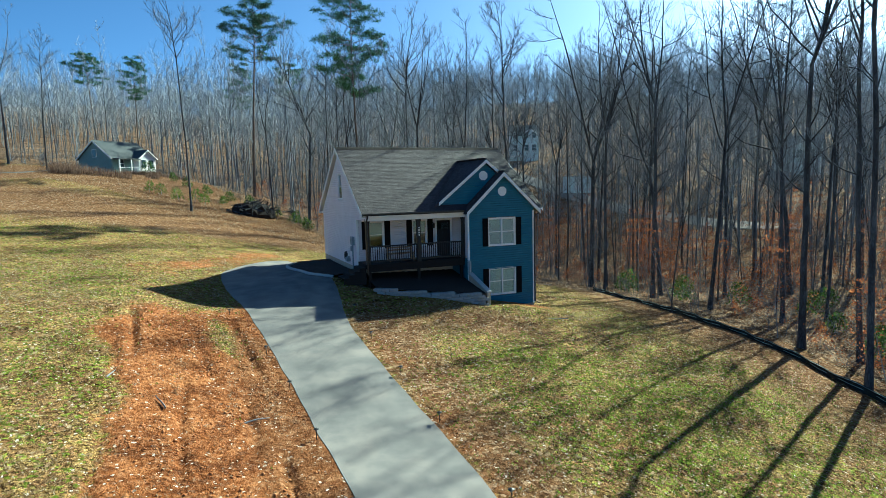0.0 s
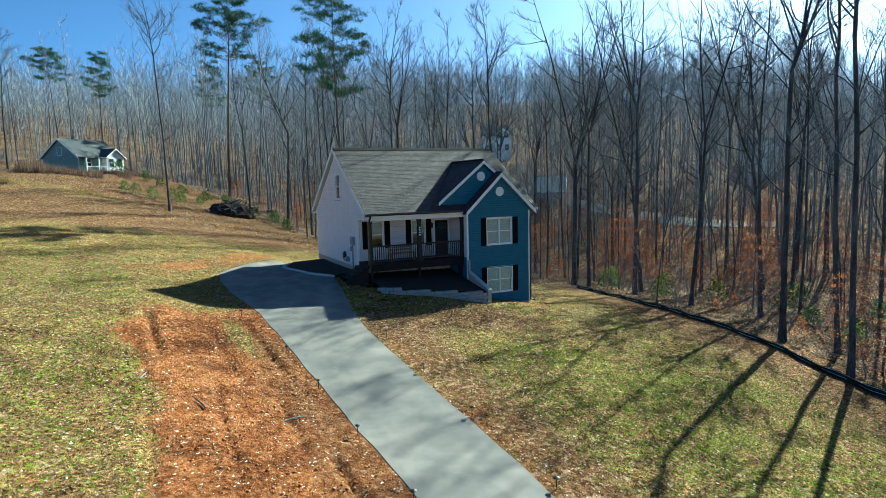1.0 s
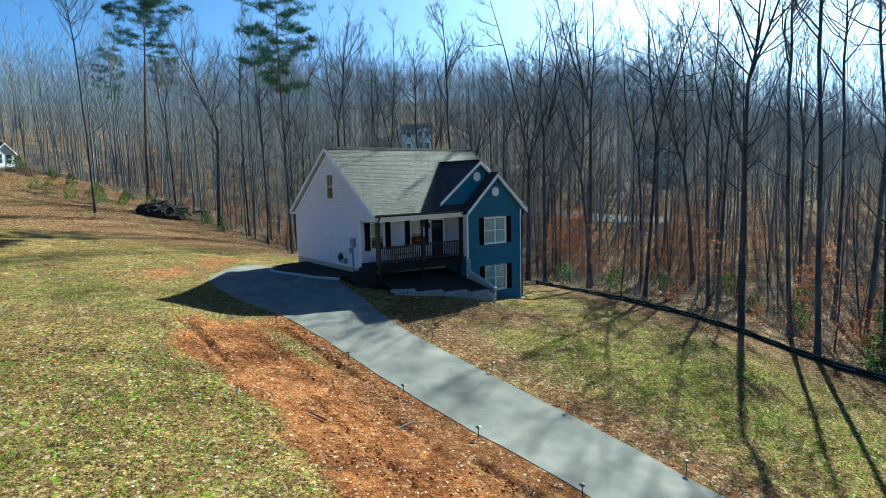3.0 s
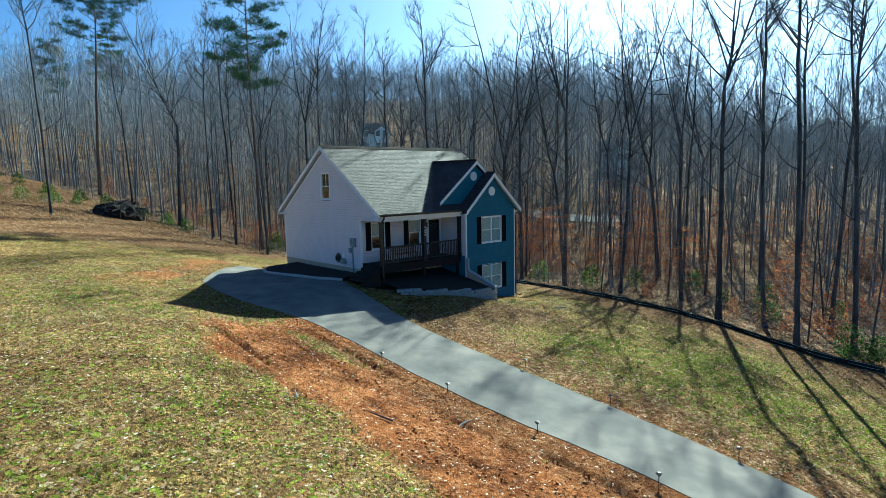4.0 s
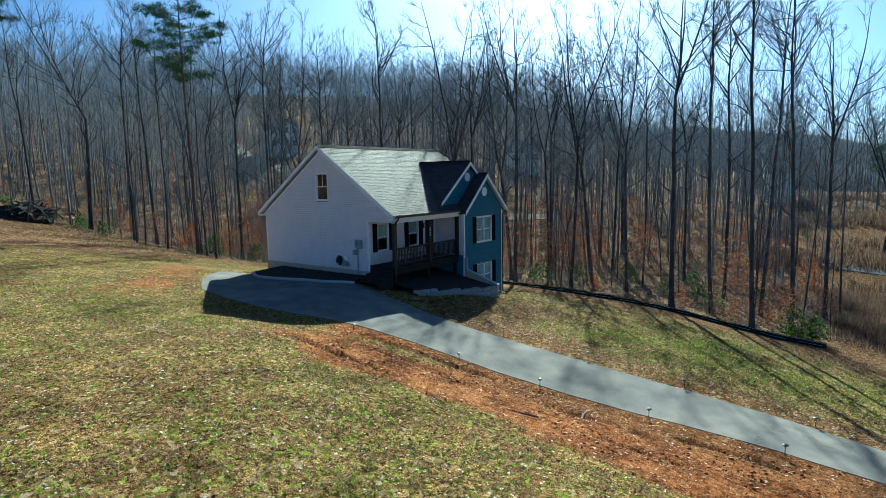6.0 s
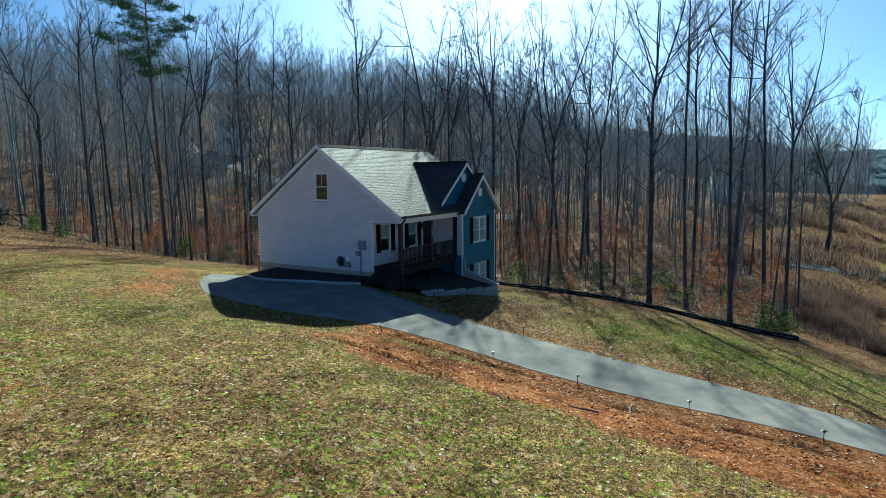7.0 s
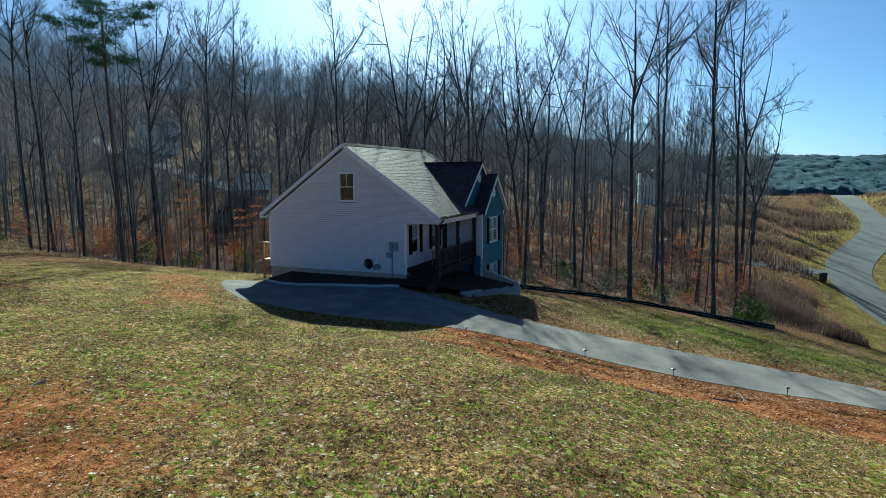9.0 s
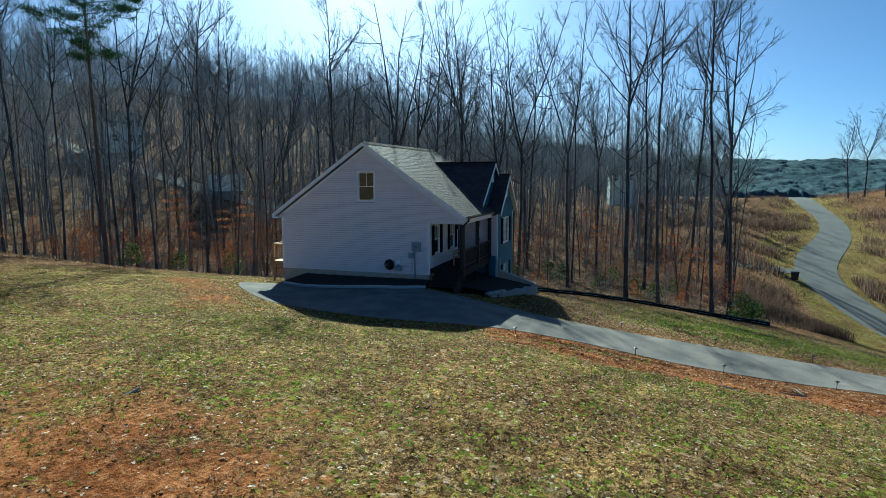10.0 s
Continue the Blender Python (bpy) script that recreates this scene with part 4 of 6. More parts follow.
GW = (3.05, 3.92, 3.78, 5.20)                                      # gable window in the cream end wall
P1, P2, DOOR = (0.66, 1.46, 1.1, 2.5), (3.2, 3.98, 1.1, 2.5), (4.62, 5.46, 0.44, 2.44)
B1, B2 = (6.86, 8.46, 1.06, 2.50), (6.86, 8.46, -1.68, -0.28)
wall_core("wall_west", 'x', 0.0, 0.14, 0.1, 8.5, -0.6, lambda y: roof_under(y), [GW], M["room"], (3.56,))
wall_core("wall_east", 'x', 9.96, 10.1, 0.1, 8.5, -3.4, lambda y: roof_under(y), [], M["siding"], (3.56,))
wall_core("wall_south", 'y', 0.1, 0.24, 0.14, 9.96, -3.0, lambda x: 2.9, [P1, P2, DOOR], M["room"])
wall_core("wall_north", 'y', 8.36, 8.5, 0.14, 9.96, -3.4, lambda x: 3.1, [], M["siding"])
part("porch_gable_core", prism([(-1.6, 2.66), (0.1, 2.66), (0.1, roof_under(0.1)), (-1.6, roof_under(-1.6))], 'x', 0.0, 0.14), M["room"], house)
part("floor_slab", boxes((0.14, 9.96, 0.24, 8.36, 0.2, 0.42)), M["room"], house)
part("attic_floor", boxes((0.14, 9.96, 0.24, 8.36, 2.78, 2.9)), M["room"], house)
part("foundation", boxes((-0.012, 0.16, 0.09, 8.51, -1.2, 0.1), (0.16, 5.6, 0.088, 0.25, -3.0, 0.2)), M["concrete"], house, "bare concrete foundation")


def west_span(z):
    lo = 3.56 - (6.42 - z) / 0.68
    return (max(lo, 0.1 if z < 2.66 else -1.6), min(8.5, 3.56 + (6.36 - z) / 0.68))


siding("west_siding", 'x', 0.0, -1, west_span, 0.1, 6.34, 0.112, [(GW[0] - 0.06, GW[1] + 0.06, GW[2] - 0.06, GW[3] + 0.06)], M["siding"], "cream lapped vinyl siding")
pad_ = 0.06
siding("porch_siding", 'y', 0.1, -1, lambda z: (0.1, 5.6), 0.42, 2.72, 0.112, [(a - pad_, b + pad_, c - pad_, d + pad_) for a, b, c, d in (P1, P2, DOOR)], M["siding"], "cream lapped vinyl siding")
part("corner_post", boxes((-0.035, 0.09, 0.06, 0.098, 0.1, 2.66), (-0.035, -0.002, 0.098, 0.18, 0.1, 2.66)), M["white"], house)
part("corner_post", boxes((-0.035, -0.002, 8.42, 8.54, 0.1, 3.1)), M["white"], house)

# the blue bay
bay_top = lambda x: 4.9 - 0.93 * abs(x - 7.72)
wall_core("bay_front", 'y', -2.0, -1.86, 5.6, 9.68, -2.75, lambda x: min(bay_top(x), 4.9), [B1, B2], M["room"], (7.72,))
part("bay_side", boxes((5.6, 5.74, -1.86, 0.1, -2.75, 2.9)), M["room"], house)
part("bay_side", boxes((9.54, 9.68, -1.86, 0.1, -2.75, 2.9)), M["blue"], house)
for z0, z1 in ((0.2, 0.42), (-2.6, -2.4), (2.75, 2.9)):
    part("bay_floor", boxes((5.74, 9.54, -1.86, 0.1, z0, z1)), M["room"], house)
siding("bay_siding", 'y', -2.0, -1, lambda z: (5.6, 9.68) if z < bay_top(5.6) else (7.72 - (4.9 - z) / 0.93, 7.72 + (4.9 - z) / 0.93), -2.4, 4.86, 0.125, [(a - pad_, b + pad_, c - pad_, d + pad_) for a, b, c, d in (B1, B2)], M["blue"], "blue lapped vinyl siding")
siding("bay_side_siding", 'x', 5.6, -1, lambda z: (-2.0, 0.1), 0.42, 2.75, 0.112, [], M["siding"], "cream lapped vinyl siding")
siding("bay_side_siding", 'x', 5.6, -1, lambda z: (-2.0, 0.1), -1.6, 0.42, 0.125, [], M["blue"])
for x0, x1 in ((5.565, 5.66), (9.62, 9.715)):
    part("corner_post", boxes((x0, x1, -2.04, -2.0, -2.42, 2.9), (x0 if x0 < 7 else x1 - 0.035, x0 + 0.035 if x0 < 7 else x1, -2.0, -1.93, -2.42, 2.9)), M["white"], house)
part("bay_footing", boxes((5.62, 9.66, -2.01, -1.9, -3.0, -2.4)), M["concrete"], house)


def octagon(x, y, z, r):
    bm = bmesh.new()
    ring = []
    for rad, d in ((r, 0.0), (r, -0.05), (r * 0.74, -0.05), (r * 0.74, -0.03)):
        ring.append([bm.verts.new((x + rad * math.cos(math.pi * (k + 0.5) / 4) / math.cos(math.pi / 8), y + d, z + rad * math.sin(math.pi * (k + 0.5) / 4) / math.cos(math.pi / 8))) for k in range(8)])
    for a, b in zip(ring, ring[1:]):
        for k in range(8):
            bm.faces.new((a[k], a[(k + 1) % 8], b[(k + 1) % 8], b[k]))
    bm.faces.new(ring[-1])
    for k in range(5):
        q = z - r * 0.56 + k * r * 0.28
        box(bm, x - r * 0.55, x + r * 0.55, y - 0.045, y - 0.03, q - 0.02, q + 0.02)
    bmesh.ops.recalc_face_normals(bm, faces=bm.faces[:])
    return part("gable_vent", bm, M["white"], house, "white octagonal louvred vent")


octagon(7.70, -2.02, 4.0, 0.25)
octagon(6.88, -1.37, 4.88, 0.25)

# roofs
def shingles(name, at, along, up, out, rows_, span, tab=0.30):
    """Rows of separate overlapping tabs; at: a corner of the eave, span(v): where a row begins and ends along the eave."""
    r = random.Random(name)
    at, along, up, out = Vector(at), Vector(along).normalized(), Vector(up).normalized(), Vector(out).normalized()
    verts, faces = [], []
    for k in range(rows_):
        v0 = k * 0.14
        a, b = span(v0 + 0.07)
        u = a - r.uniform(0, tab)
        while u < b:
            w = tab * r.uniform(0.75, 1.25)
            p, q = max(u, a), min(u + w - 0.006, b)
            if q - p > 0.02:
                lift = 0.006 + r.uniform(0, 0.006)
                i = len(verts)
                drop = r.uniform(-0.012, 0.012)
                for uu, vv, ll in ((p, v0 + drop, lift), (q, v0 + drop, lift), (q, v0 + 0.15, 0.004), (p, v0 + 0.15, 0.004), (p, v0 + drop, 0), (q, v0 + drop, 0)):
                    verts.append(at + along * uu + up * vv + out * ll)
                faces += [(i, i + 1, i + 2, i + 3), (i + 4, i + 5, i + 1, i)]
            u += w
    ob = new(name, raw_mesh(name, verts, faces, M["shingle"]))
    ob.parent = house
    ob["label"] = "weathered grey asphalt shingles"
    return ob


part("roof_deck", prism([(-1.83, 3.05), (3.56, 6.715), (8.95, 3.05), (8.95, 2.93), (3.56, 6.57), (-1.83, 2.93)], 'x', -0.22, 10.4), M["shingle"], house)
SL = math.hypot(1, 0.68)
for nm, y0, s in (("front_shingles", -1.85, 1), ("back_shingles", 8.97, -1)):
    def full(v):
        return (0, 10.66)

    def front(v):
        y = -1.85 + v / SL
        valley = 3.82 + (y + 1.5) * (7.0 - 3.82) / 3.63
        return (0, 10.66) if y > 2.13 else (0, max(3.5, valley) + 0.05)
    shingles(nm, (-0.23, y0, 3.04), (1, 0, 0), (0, s, 0.68), (0, -s * 0.68, 1), 46, front if s > 0 else full)
shingles("front_shingles", (9.3, -1.85, 3.04), (1, 0, 0), (0, 1, 0.68), (0, -0.68, 1), 29, lambda v: (max(0.0, 1.0 - v * 0.45), 1.13))
part("ridge_cap", prism([(3.36, 6.61), (3.56, 6.76), (3.76, 6.61), (3.56, 6.72)], 'x', -0.22, 10.4), M["mulch"], house, "dark ridge cap")
for y0, y1, s in ((-1.86, 3.56, 1), (8.98, 3.56, -1)):
    for x0 in (-0.25, 10.4):
        part("rake_board", prism([(y0, 3.03), (y1, 6.715), (y1, 6.52), (y0, 2.83)], 'x', x0, x0 + 0.03), M["white"], house)
    part("rake_soffit", prism([(y0, 2.88), (y1, 6.57), (y1, 6.545), (y0, 2.855)], 'x', -0.22, 0.0), M["soffit"], house)
    part("rake_frieze", prism([(y0 + s * 0.26, 2.93), (y1, 6.44), (y1, 6.3), (y0 + s * 0.26, 2.79)], 'x', -0.035, -0.004), M["white"], house)
    part("eave_return", boxes((-0.25, 0.03, min(y0, y0 + s * 0.35), max(y0, y0 + s * 0.35), 2.8, 2.88)), M["white"], house)
part("porch_beam", boxes((0.0, 5.56, -1.68, -1.5, 2.66, 2.9)), M["white"], house, "white boxed porch beam")
part("fascia", boxes((-0.2, 5.5, -1.86, -1.83, 2.86, 3.0)), M["white"], house)
part("fascia", boxes((9.9, 10.4, -1.86, -1.83, 2.86, 3.0)), M["white"], house)
part("soffit", boxes((0.0, 5.5, -1.83, -1.68, 2.86, 2.885), (0.14, 5.6, -1.5, 0.1, 2.74, 2.77)), M["soffit"], house)


def gutter(x0, x1, y, z, along='x'):
    pts = [(0, 0), (-0.09, 0.0), (-0.12, 0.05), (-0.12, 0.11), (-0.11, 0.11), (-0.105, 0.05), (-0.085, 0.015), (0, 0.015)]
    return part("gutter", prism([(y + a, z + b) for a, b in pts], along, x0, x1) if along == 'x' else prism([(y - a, z + b) for a, b in pts], 'y', x0, x1), M["gutter"], house, "black half-box gutter")


gutter(-0.22, 5.5, -1.862, 2.93)
gutter(-2.2, -0.2, 10.02, 2.83, 'y')


def pipe(points, r, name="downspout", material=None, label="black downspout", sides=6, parent=None):
    buf = ([], [])
    tube(buf, [np.array(p, float) for p in points], [r] * len(points), sides)
    ob = new(name, raw_mesh(name, *buf, material or M["gutter"], True))
    ob.parent = parent or house
    ob["label"] = label
    return ob


pipe([(0.05, -1.93, 2.93), (0.05, -1.93, 2.84), (0.05, -1.72, 2.66), (0.05, -1.70, 2.5), (0.05, -1.70, -0.1)], 0.045)
pipe([(10.05, -2.1, 2.85), (10.05, -2.1, 2.75), (9.75, -2.06, 2.55), (9.74, -2.06, 2.4), (9.74, -2.06, -2.3), (9.9, -2.3, -2.4)], 0.045)

# bay gable and the larger gable behind it
def gable_roof(apex_x, apex_z, slope, half_l, half_r, y0, y1, tag):
    th = 0.12
    part(tag + "_roof_deck", prism([(apex_x - half_l, apex_z - slope * half_l), (apex_x, apex_z), (apex_x + half_r, apex_z - slope * half_r), (apex_x + half_r, apex_z - slope * half_r - th), (apex_x, apex_z - th), (apex_x - half_l, apex_z - slope * half_l - th)], 'y', y0, y1), M["shingle"], house)
    s = math.hypot(1, slope)
    n = int(half_l * s / 0.14)
    shingles(tag + "_left_shingles", (apex_x - half_l, y0, apex_z - slope * half_l), (0, 1, 0), (1, 0, slope), (-slope, 0, 1), n + 1, lambda v: (0, y1 - y0))
    shingles(tag + "_right_shingles", (apex_x + half_r, y0, apex_z - slope * half_r), (0, 1, 0), (-1, 0, slope), (slope, 0, 1), int(half_r * s / 0.14) + 1, lambda v: (0, y1 - y0))
    for sgn, half in ((-1, half_l), (1, half_r)):
        x = apex_x + sgn * half
        z = apex_z - slope * half
        part("rake_board", prism([(x, z - 0.01), (apex_x, apex_z - 0.01), (apex_x, apex_z - 0.22), (x, z - 0.22)], 'y', y0 - 0.03, y0), M["white"], house)
        part("rake_soffit", prism([(x, z - th), (apex_x, apex_z - th), (apex_x, apex_z - th - 0.02), (x, z - th - 0.02)], 'y', y0, y0 + 0.22), M["soffit"], house)


gable_roof(7.72, 5.05, 0.93, 2.27, 2.30, -2.25, 1.1, "bay")
# upper gable: its roof dies into the main slope along the valley
part("upper_gable_wall", prism([(4.35, 3.3), (7.0, 5.55), (9.6, 3.3)], 'y', -1.35, -1.2), M["room"], house)
siding("upper_gable_siding", 'y', -1.35, -1, lambda z: (7.0 - (5.55 - z) / 0.79, 7.0 + (5.55 - z) / 0.79), 3.3, 5.5, 0.125, [], M["blue"], "blue lapped vinyl siding")
bm = bmesh.new()
AX, AZ, GS, Y0 = 7.0, 5.76, 0.79, -1.55
main_z = lambda y: 3.05 + 0.68 * (y + 1.83)
for s in (-1, 1):
    foot = AX + s * (AZ - main_z(Y0)) / GS
    a, b, c = (AX, Y0, AZ), (foot, Y0, main_z(Y0)), (AX, -1.83 + (AZ - 3.05) / 0.68, AZ)
    t = 0.1
    v = [bm.verts.new(p) for p in (a, b, c, (a[0], a[1], a[2] - t), (b[0], b[1], b[2] - t), (c[0], c[1], c[2] - t))]
    for f in ((0, 1, 2), (5, 4, 3), (0, 3, 4, 1), (1, 4, 5, 2)):
        bm.faces.new([v[k] for k in f])
bmesh.ops.recalc_face_normals(bm, faces=bm.faces[:])
part("upper_gable_deck", bm, M["shingle"], house)
gs = math.hypot(1, GS)
foot = (AZ - main_z(Y0)) / GS
for s in (-1, 1):
    shingles("upper_gable_shingles", (AX + s * foot, Y0, main_z(Y0)), (0, 1, 0), (-s, 0, GS), (s * GS, 0, 1), int(foot * gs / 0.14) + 1, lambda v: (0, (v / gs) * GS / 0.68 + 0.03))
    x = AX + s * (2.87 if s < 0 else 2.6)
    z = AZ - GS * abs(x - AX)
    part("rake_board", prism([(x, z - 0.01), (AX, AZ - 0.01), (AX, AZ - 0.19), (x, z - 0.19)], 'y', Y0 - 0.03, Y0), M["white"], house)

# windows and door
window((0.0, (GW[0] + GW[1]) / 2, GW[2]), -90, GW[1] - GW[0], GW[3] - GW[2], 1, blind=0.0, bars=True)
for q in (P1, P2):
    window(((q[0] + q[1]) / 2, 0.1, q[2]), 0, q[1] - q[0], q[3] - q[2], 1, blind=0.55, shutters=0.32)
for q in (B1, B2):
    window(((q[0] + q[1]) / 2, -2.0, q[2]), 0, q[1] - q[0], q[3] - q[2], 2, blind=1.0, shutters=0.33)
door = part("front_door", boxes((DOOR[0], DOOR[1], 0.12, 0.165, 0.44, 2.44), (DOOR[0] + 0.1, DOOR[0] + 0.38, 0.108, 0.12, 0.6, 1.75), (DOOR[1] - 0.38, DOOR[1] - 0.1, 0.108, 0.12, 0.6, 1.75)), M["black"], house, "black panelled front door with small top lights")
for k in range(4):
    x = DOOR[0] + 0.1 + k * 0.165
    part("door_light", boxes((x, x + 0.14, 0.106, 0.119, 1.95, 2.3)), M["glass"], door)
part("door_frame", boxes((DOOR[0] - 0.09, DOOR[0], 0.05, 0.2, 0.44, 2.54), (DOOR[1], DOOR[1] + 0.09, 0.05, 0.2, 0.44, 2.54), (DOOR[0], DOOR[1], 0.05, 0.2, 2.44, 2.54)), M["white"], house)
part("door_knob", boxes((DOOR[0] + 0.05, DOOR[0] + 0.1, 0.06, 0.12, 1.38, 1.43), bevel=0.01), M["gutter"], door)

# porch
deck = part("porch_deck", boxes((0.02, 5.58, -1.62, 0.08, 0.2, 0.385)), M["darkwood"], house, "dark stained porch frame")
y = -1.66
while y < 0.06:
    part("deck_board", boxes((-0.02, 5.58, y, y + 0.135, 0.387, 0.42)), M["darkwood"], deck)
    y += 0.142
for x in (0.11, 2.9, 5.5):
    post = part("porch_post", boxes((x - 0.09, x + 0.09, -1.675, -1.495, 0.42, 2.66), (x - 0.11, x + 0.11, -1.695, -1.475, 0.42, 0.56), (x - 0.11, x + 0.11, -1.695, -1.475, 2.56, 2.659)), M["black"], house, "black square porch post")
    if x == 2.9:
        for k in range(4):
            part("number_bar", boxes((x - 0.035, x + 0.035, -1.683, -1.676, 1.78 + 0.13 * k, 1.86 + 0.13 * k)), M["white"], post)
for a, b in ((0.19, 2.82), (2.98, 5.42)):
    rail = part("porch_railing", boxes((a, b, -1.63, -1.54, 1.30, 1.37), (a, b, -1.61, -1.56, 0.52, 0.58)), M["black"], house, "black porch railing")
    n = int((b - a) / 0.115)
    for k in range(n):
        x = a + (b - a) * (k + 0.5) / n
        part("baluster", boxes((x - 0.018, x + 0.018, -1.603, -1.567, 0.58, 1.30)), M["black"], rail)
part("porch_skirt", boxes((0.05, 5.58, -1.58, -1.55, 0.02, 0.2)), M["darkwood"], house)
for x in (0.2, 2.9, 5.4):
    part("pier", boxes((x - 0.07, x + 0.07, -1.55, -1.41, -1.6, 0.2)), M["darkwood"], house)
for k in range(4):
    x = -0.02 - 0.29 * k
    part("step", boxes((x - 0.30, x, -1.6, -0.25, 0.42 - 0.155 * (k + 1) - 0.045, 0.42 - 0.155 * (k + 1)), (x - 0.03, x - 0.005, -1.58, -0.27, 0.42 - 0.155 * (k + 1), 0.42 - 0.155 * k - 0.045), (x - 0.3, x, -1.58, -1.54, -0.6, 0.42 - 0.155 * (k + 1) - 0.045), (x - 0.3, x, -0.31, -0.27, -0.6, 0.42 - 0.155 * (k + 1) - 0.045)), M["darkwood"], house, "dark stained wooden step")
lantern = part("wall_lantern", boxes((4.36, 4.46, -0.04, 0.07, 2.02, 2.24), (4.34, 4.48, -0.06, 0.08, 2.24, 2.28), (4.38, 4.44, -0.02, 0.05, 2.28, 2.33)), M["black"], house, "black wall lantern")

# services on the end wall
meter = part("meter_box", boxes((-0.16, -0.025, 0.52, 0.98, 1.27, 1.73), (-0.18, -0.16, 0.56, 0.94, 1.31, 1.69), bevel=0.008), M["greybox"], house, "grey electric meter box")
part("meter_dial", boxes((-0.22, -0.18, 0.68, 0.82, 1.46, 1.60), bevel=0.015), M["glass"], meter)
part("switch_box", boxes((-0.13, -0.025, 0.92, 1.18, 0.92, 1.18), bevel=0.008), M["greybox"], house, "grey switch box")
pipe([(-0.07, 0.85, 1.27), (-0.07, 0.85, -0.1)], 0.04, "conduit", M["greybox"], "grey conduit")
pipe([(-0.06, 1.05, 0.92), (-0.06, 1.05, 0.3), (-0.06, 1.4, 0.24), (-0.06, 1.9, 0.3)], 0.018, "conduit", M["white"], "white cable")
pipe([(-0.06, 1.75, 0.95), (-0.06, 1.75, 0.25)], 0.02, "conduit", M["white"], "white pipe")
part("outlet_box", boxes((-0.12, -0.025, 1.62, 1.85, 0.56, 0.8), bevel=0.008), M["white"], house, "white outlet box")
part("gas_meter", boxes((-0.26, -0.03, 1.55, 1.9, 0.28, 0.5), (-0.2, -0.06, 1.62, 1.8, 0.5, 0.58), bevel=0.02), M["greybox"], house, "grey gas meter")
reel = thing("hose_reel", (-0.14, 2.22, 0.55), 0, label="black garden hose coiled on a wall hanger", category="hose reel")
bm = bmesh.new()
for k in range(6):
    r0 = 0.15 + 0.022 * k
    m = Matrix.Rotation(radians(90), 4, 'Y') @ Matrix.Rotation(k, 4, 'Z')
    ring = [[bm.verts.new(m @ Vector(((r0 + 0.017 * math.cos(b)) * math.cos(a), (r0 + 0.017 * math.cos(b)) * math.sin(a), 0.017 * math.sin(b) + (k % 3 - 1) * 0.03))) for b in (0, 1.57, 3.14, 4.71)] for a in [2 * math.pi * q / 20 for q in range(20)]]
    for q in range(20):
        for w in range(4):
            bm.faces.new((ring[q][w], ring[q][(w + 1) % 4], ring[(q + 1) % 20][(w + 1) % 4], ring[(q + 1) % 20][w]))
part("hose", bm, M["black"], reel)
part("hanger", boxes((-0.06, 0.11, -0.09, 0.09, -0.14, 0.14), bevel=0.02), M["black"], reel)

# small back deck
back = thing("back_deck", (0, 0, 0), label="raw pine deck with a railing behind the house", category="deck")
part("deck_floor", boxes((0.9, 5.0, 8.52, 9.9, 0.1, 0.3)), M["deckwood"], back)
for x in (0.95, 2.9, 4.9):
    for yy in ((9.8,) if x != 0.95 else (8.65, 9.8)):
        part("deck_post", boxes((x - 0.05, x + 0.05, yy - 0.05, yy + 0.05, -2.6, 1.3)), M["deckwood"], back)
part("rail", boxes((0.9, 1.0, 8.6, 9.85, 1.22, 1.28), (1.0, 4.95, 9.75, 9.85, 1.22, 1.28), (0.93, 0.97, 8.6, 9.8, 0.42, 0.5)), M["deckwood"], back)
for k in range(8):
    part("baluster", boxes((0.93, 0.965, 8.72 + 0.132 * k, 8.76 + 0.132 * k, 0.42, 1.22)), M["deckwood"], back)

bench = thing("porch_bench", (2.1, -0.95, 0.42), label="brown wooden bench standing on the porch", category="bench")
part("seat", boxes((-0.7, 0.7, -0.22, 0.22, 0.40, 0.45)), M["deckwood"], bench)
part("backrest", boxes((-0.7, 0.7, 0.2, 0.25, 0.55, 0.62), (-0.7, 0.7, 0.2, 0.25, 0.68, 0.76)), M["deckwood"], bench)
for x in (-0.66, 0.66):
    for yy, zz in ((-0.18, 0.4), (0.23, 0.76)):
        part("leg", boxes((x - 0.03, x + 0.03, yy - 0.03, yy + 0.03, 0, zz)), M["deckwood"], bench)

# ---- around the house ----
def on(x, y, dz=0.0):
    return (x, y, height(x, y) + dz)


# stepped wall of split blocks holding the planting bed below the porch
bed_wall = thing("retaining_wall", (0, 0, 0), label="low stepped wall of grey split-face blocks", category="retaining wall", kind="structure")
WALL = [(0.1, -2.9), (0.7, -3.35), (1.7, -3.75), (3.0, -4.05), (4.4, -4.2), (5.6, -4.25)]


def wall_at(s):
    k = np.array(WALL)
    d = np.concatenate([[0], np.cumsum(np.hypot(*np.diff(k, axis=0).T))])
    return float(np.interp(s, d, k[:, 0])), float(np.interp(s, d, k[:, 1])), d[-1]


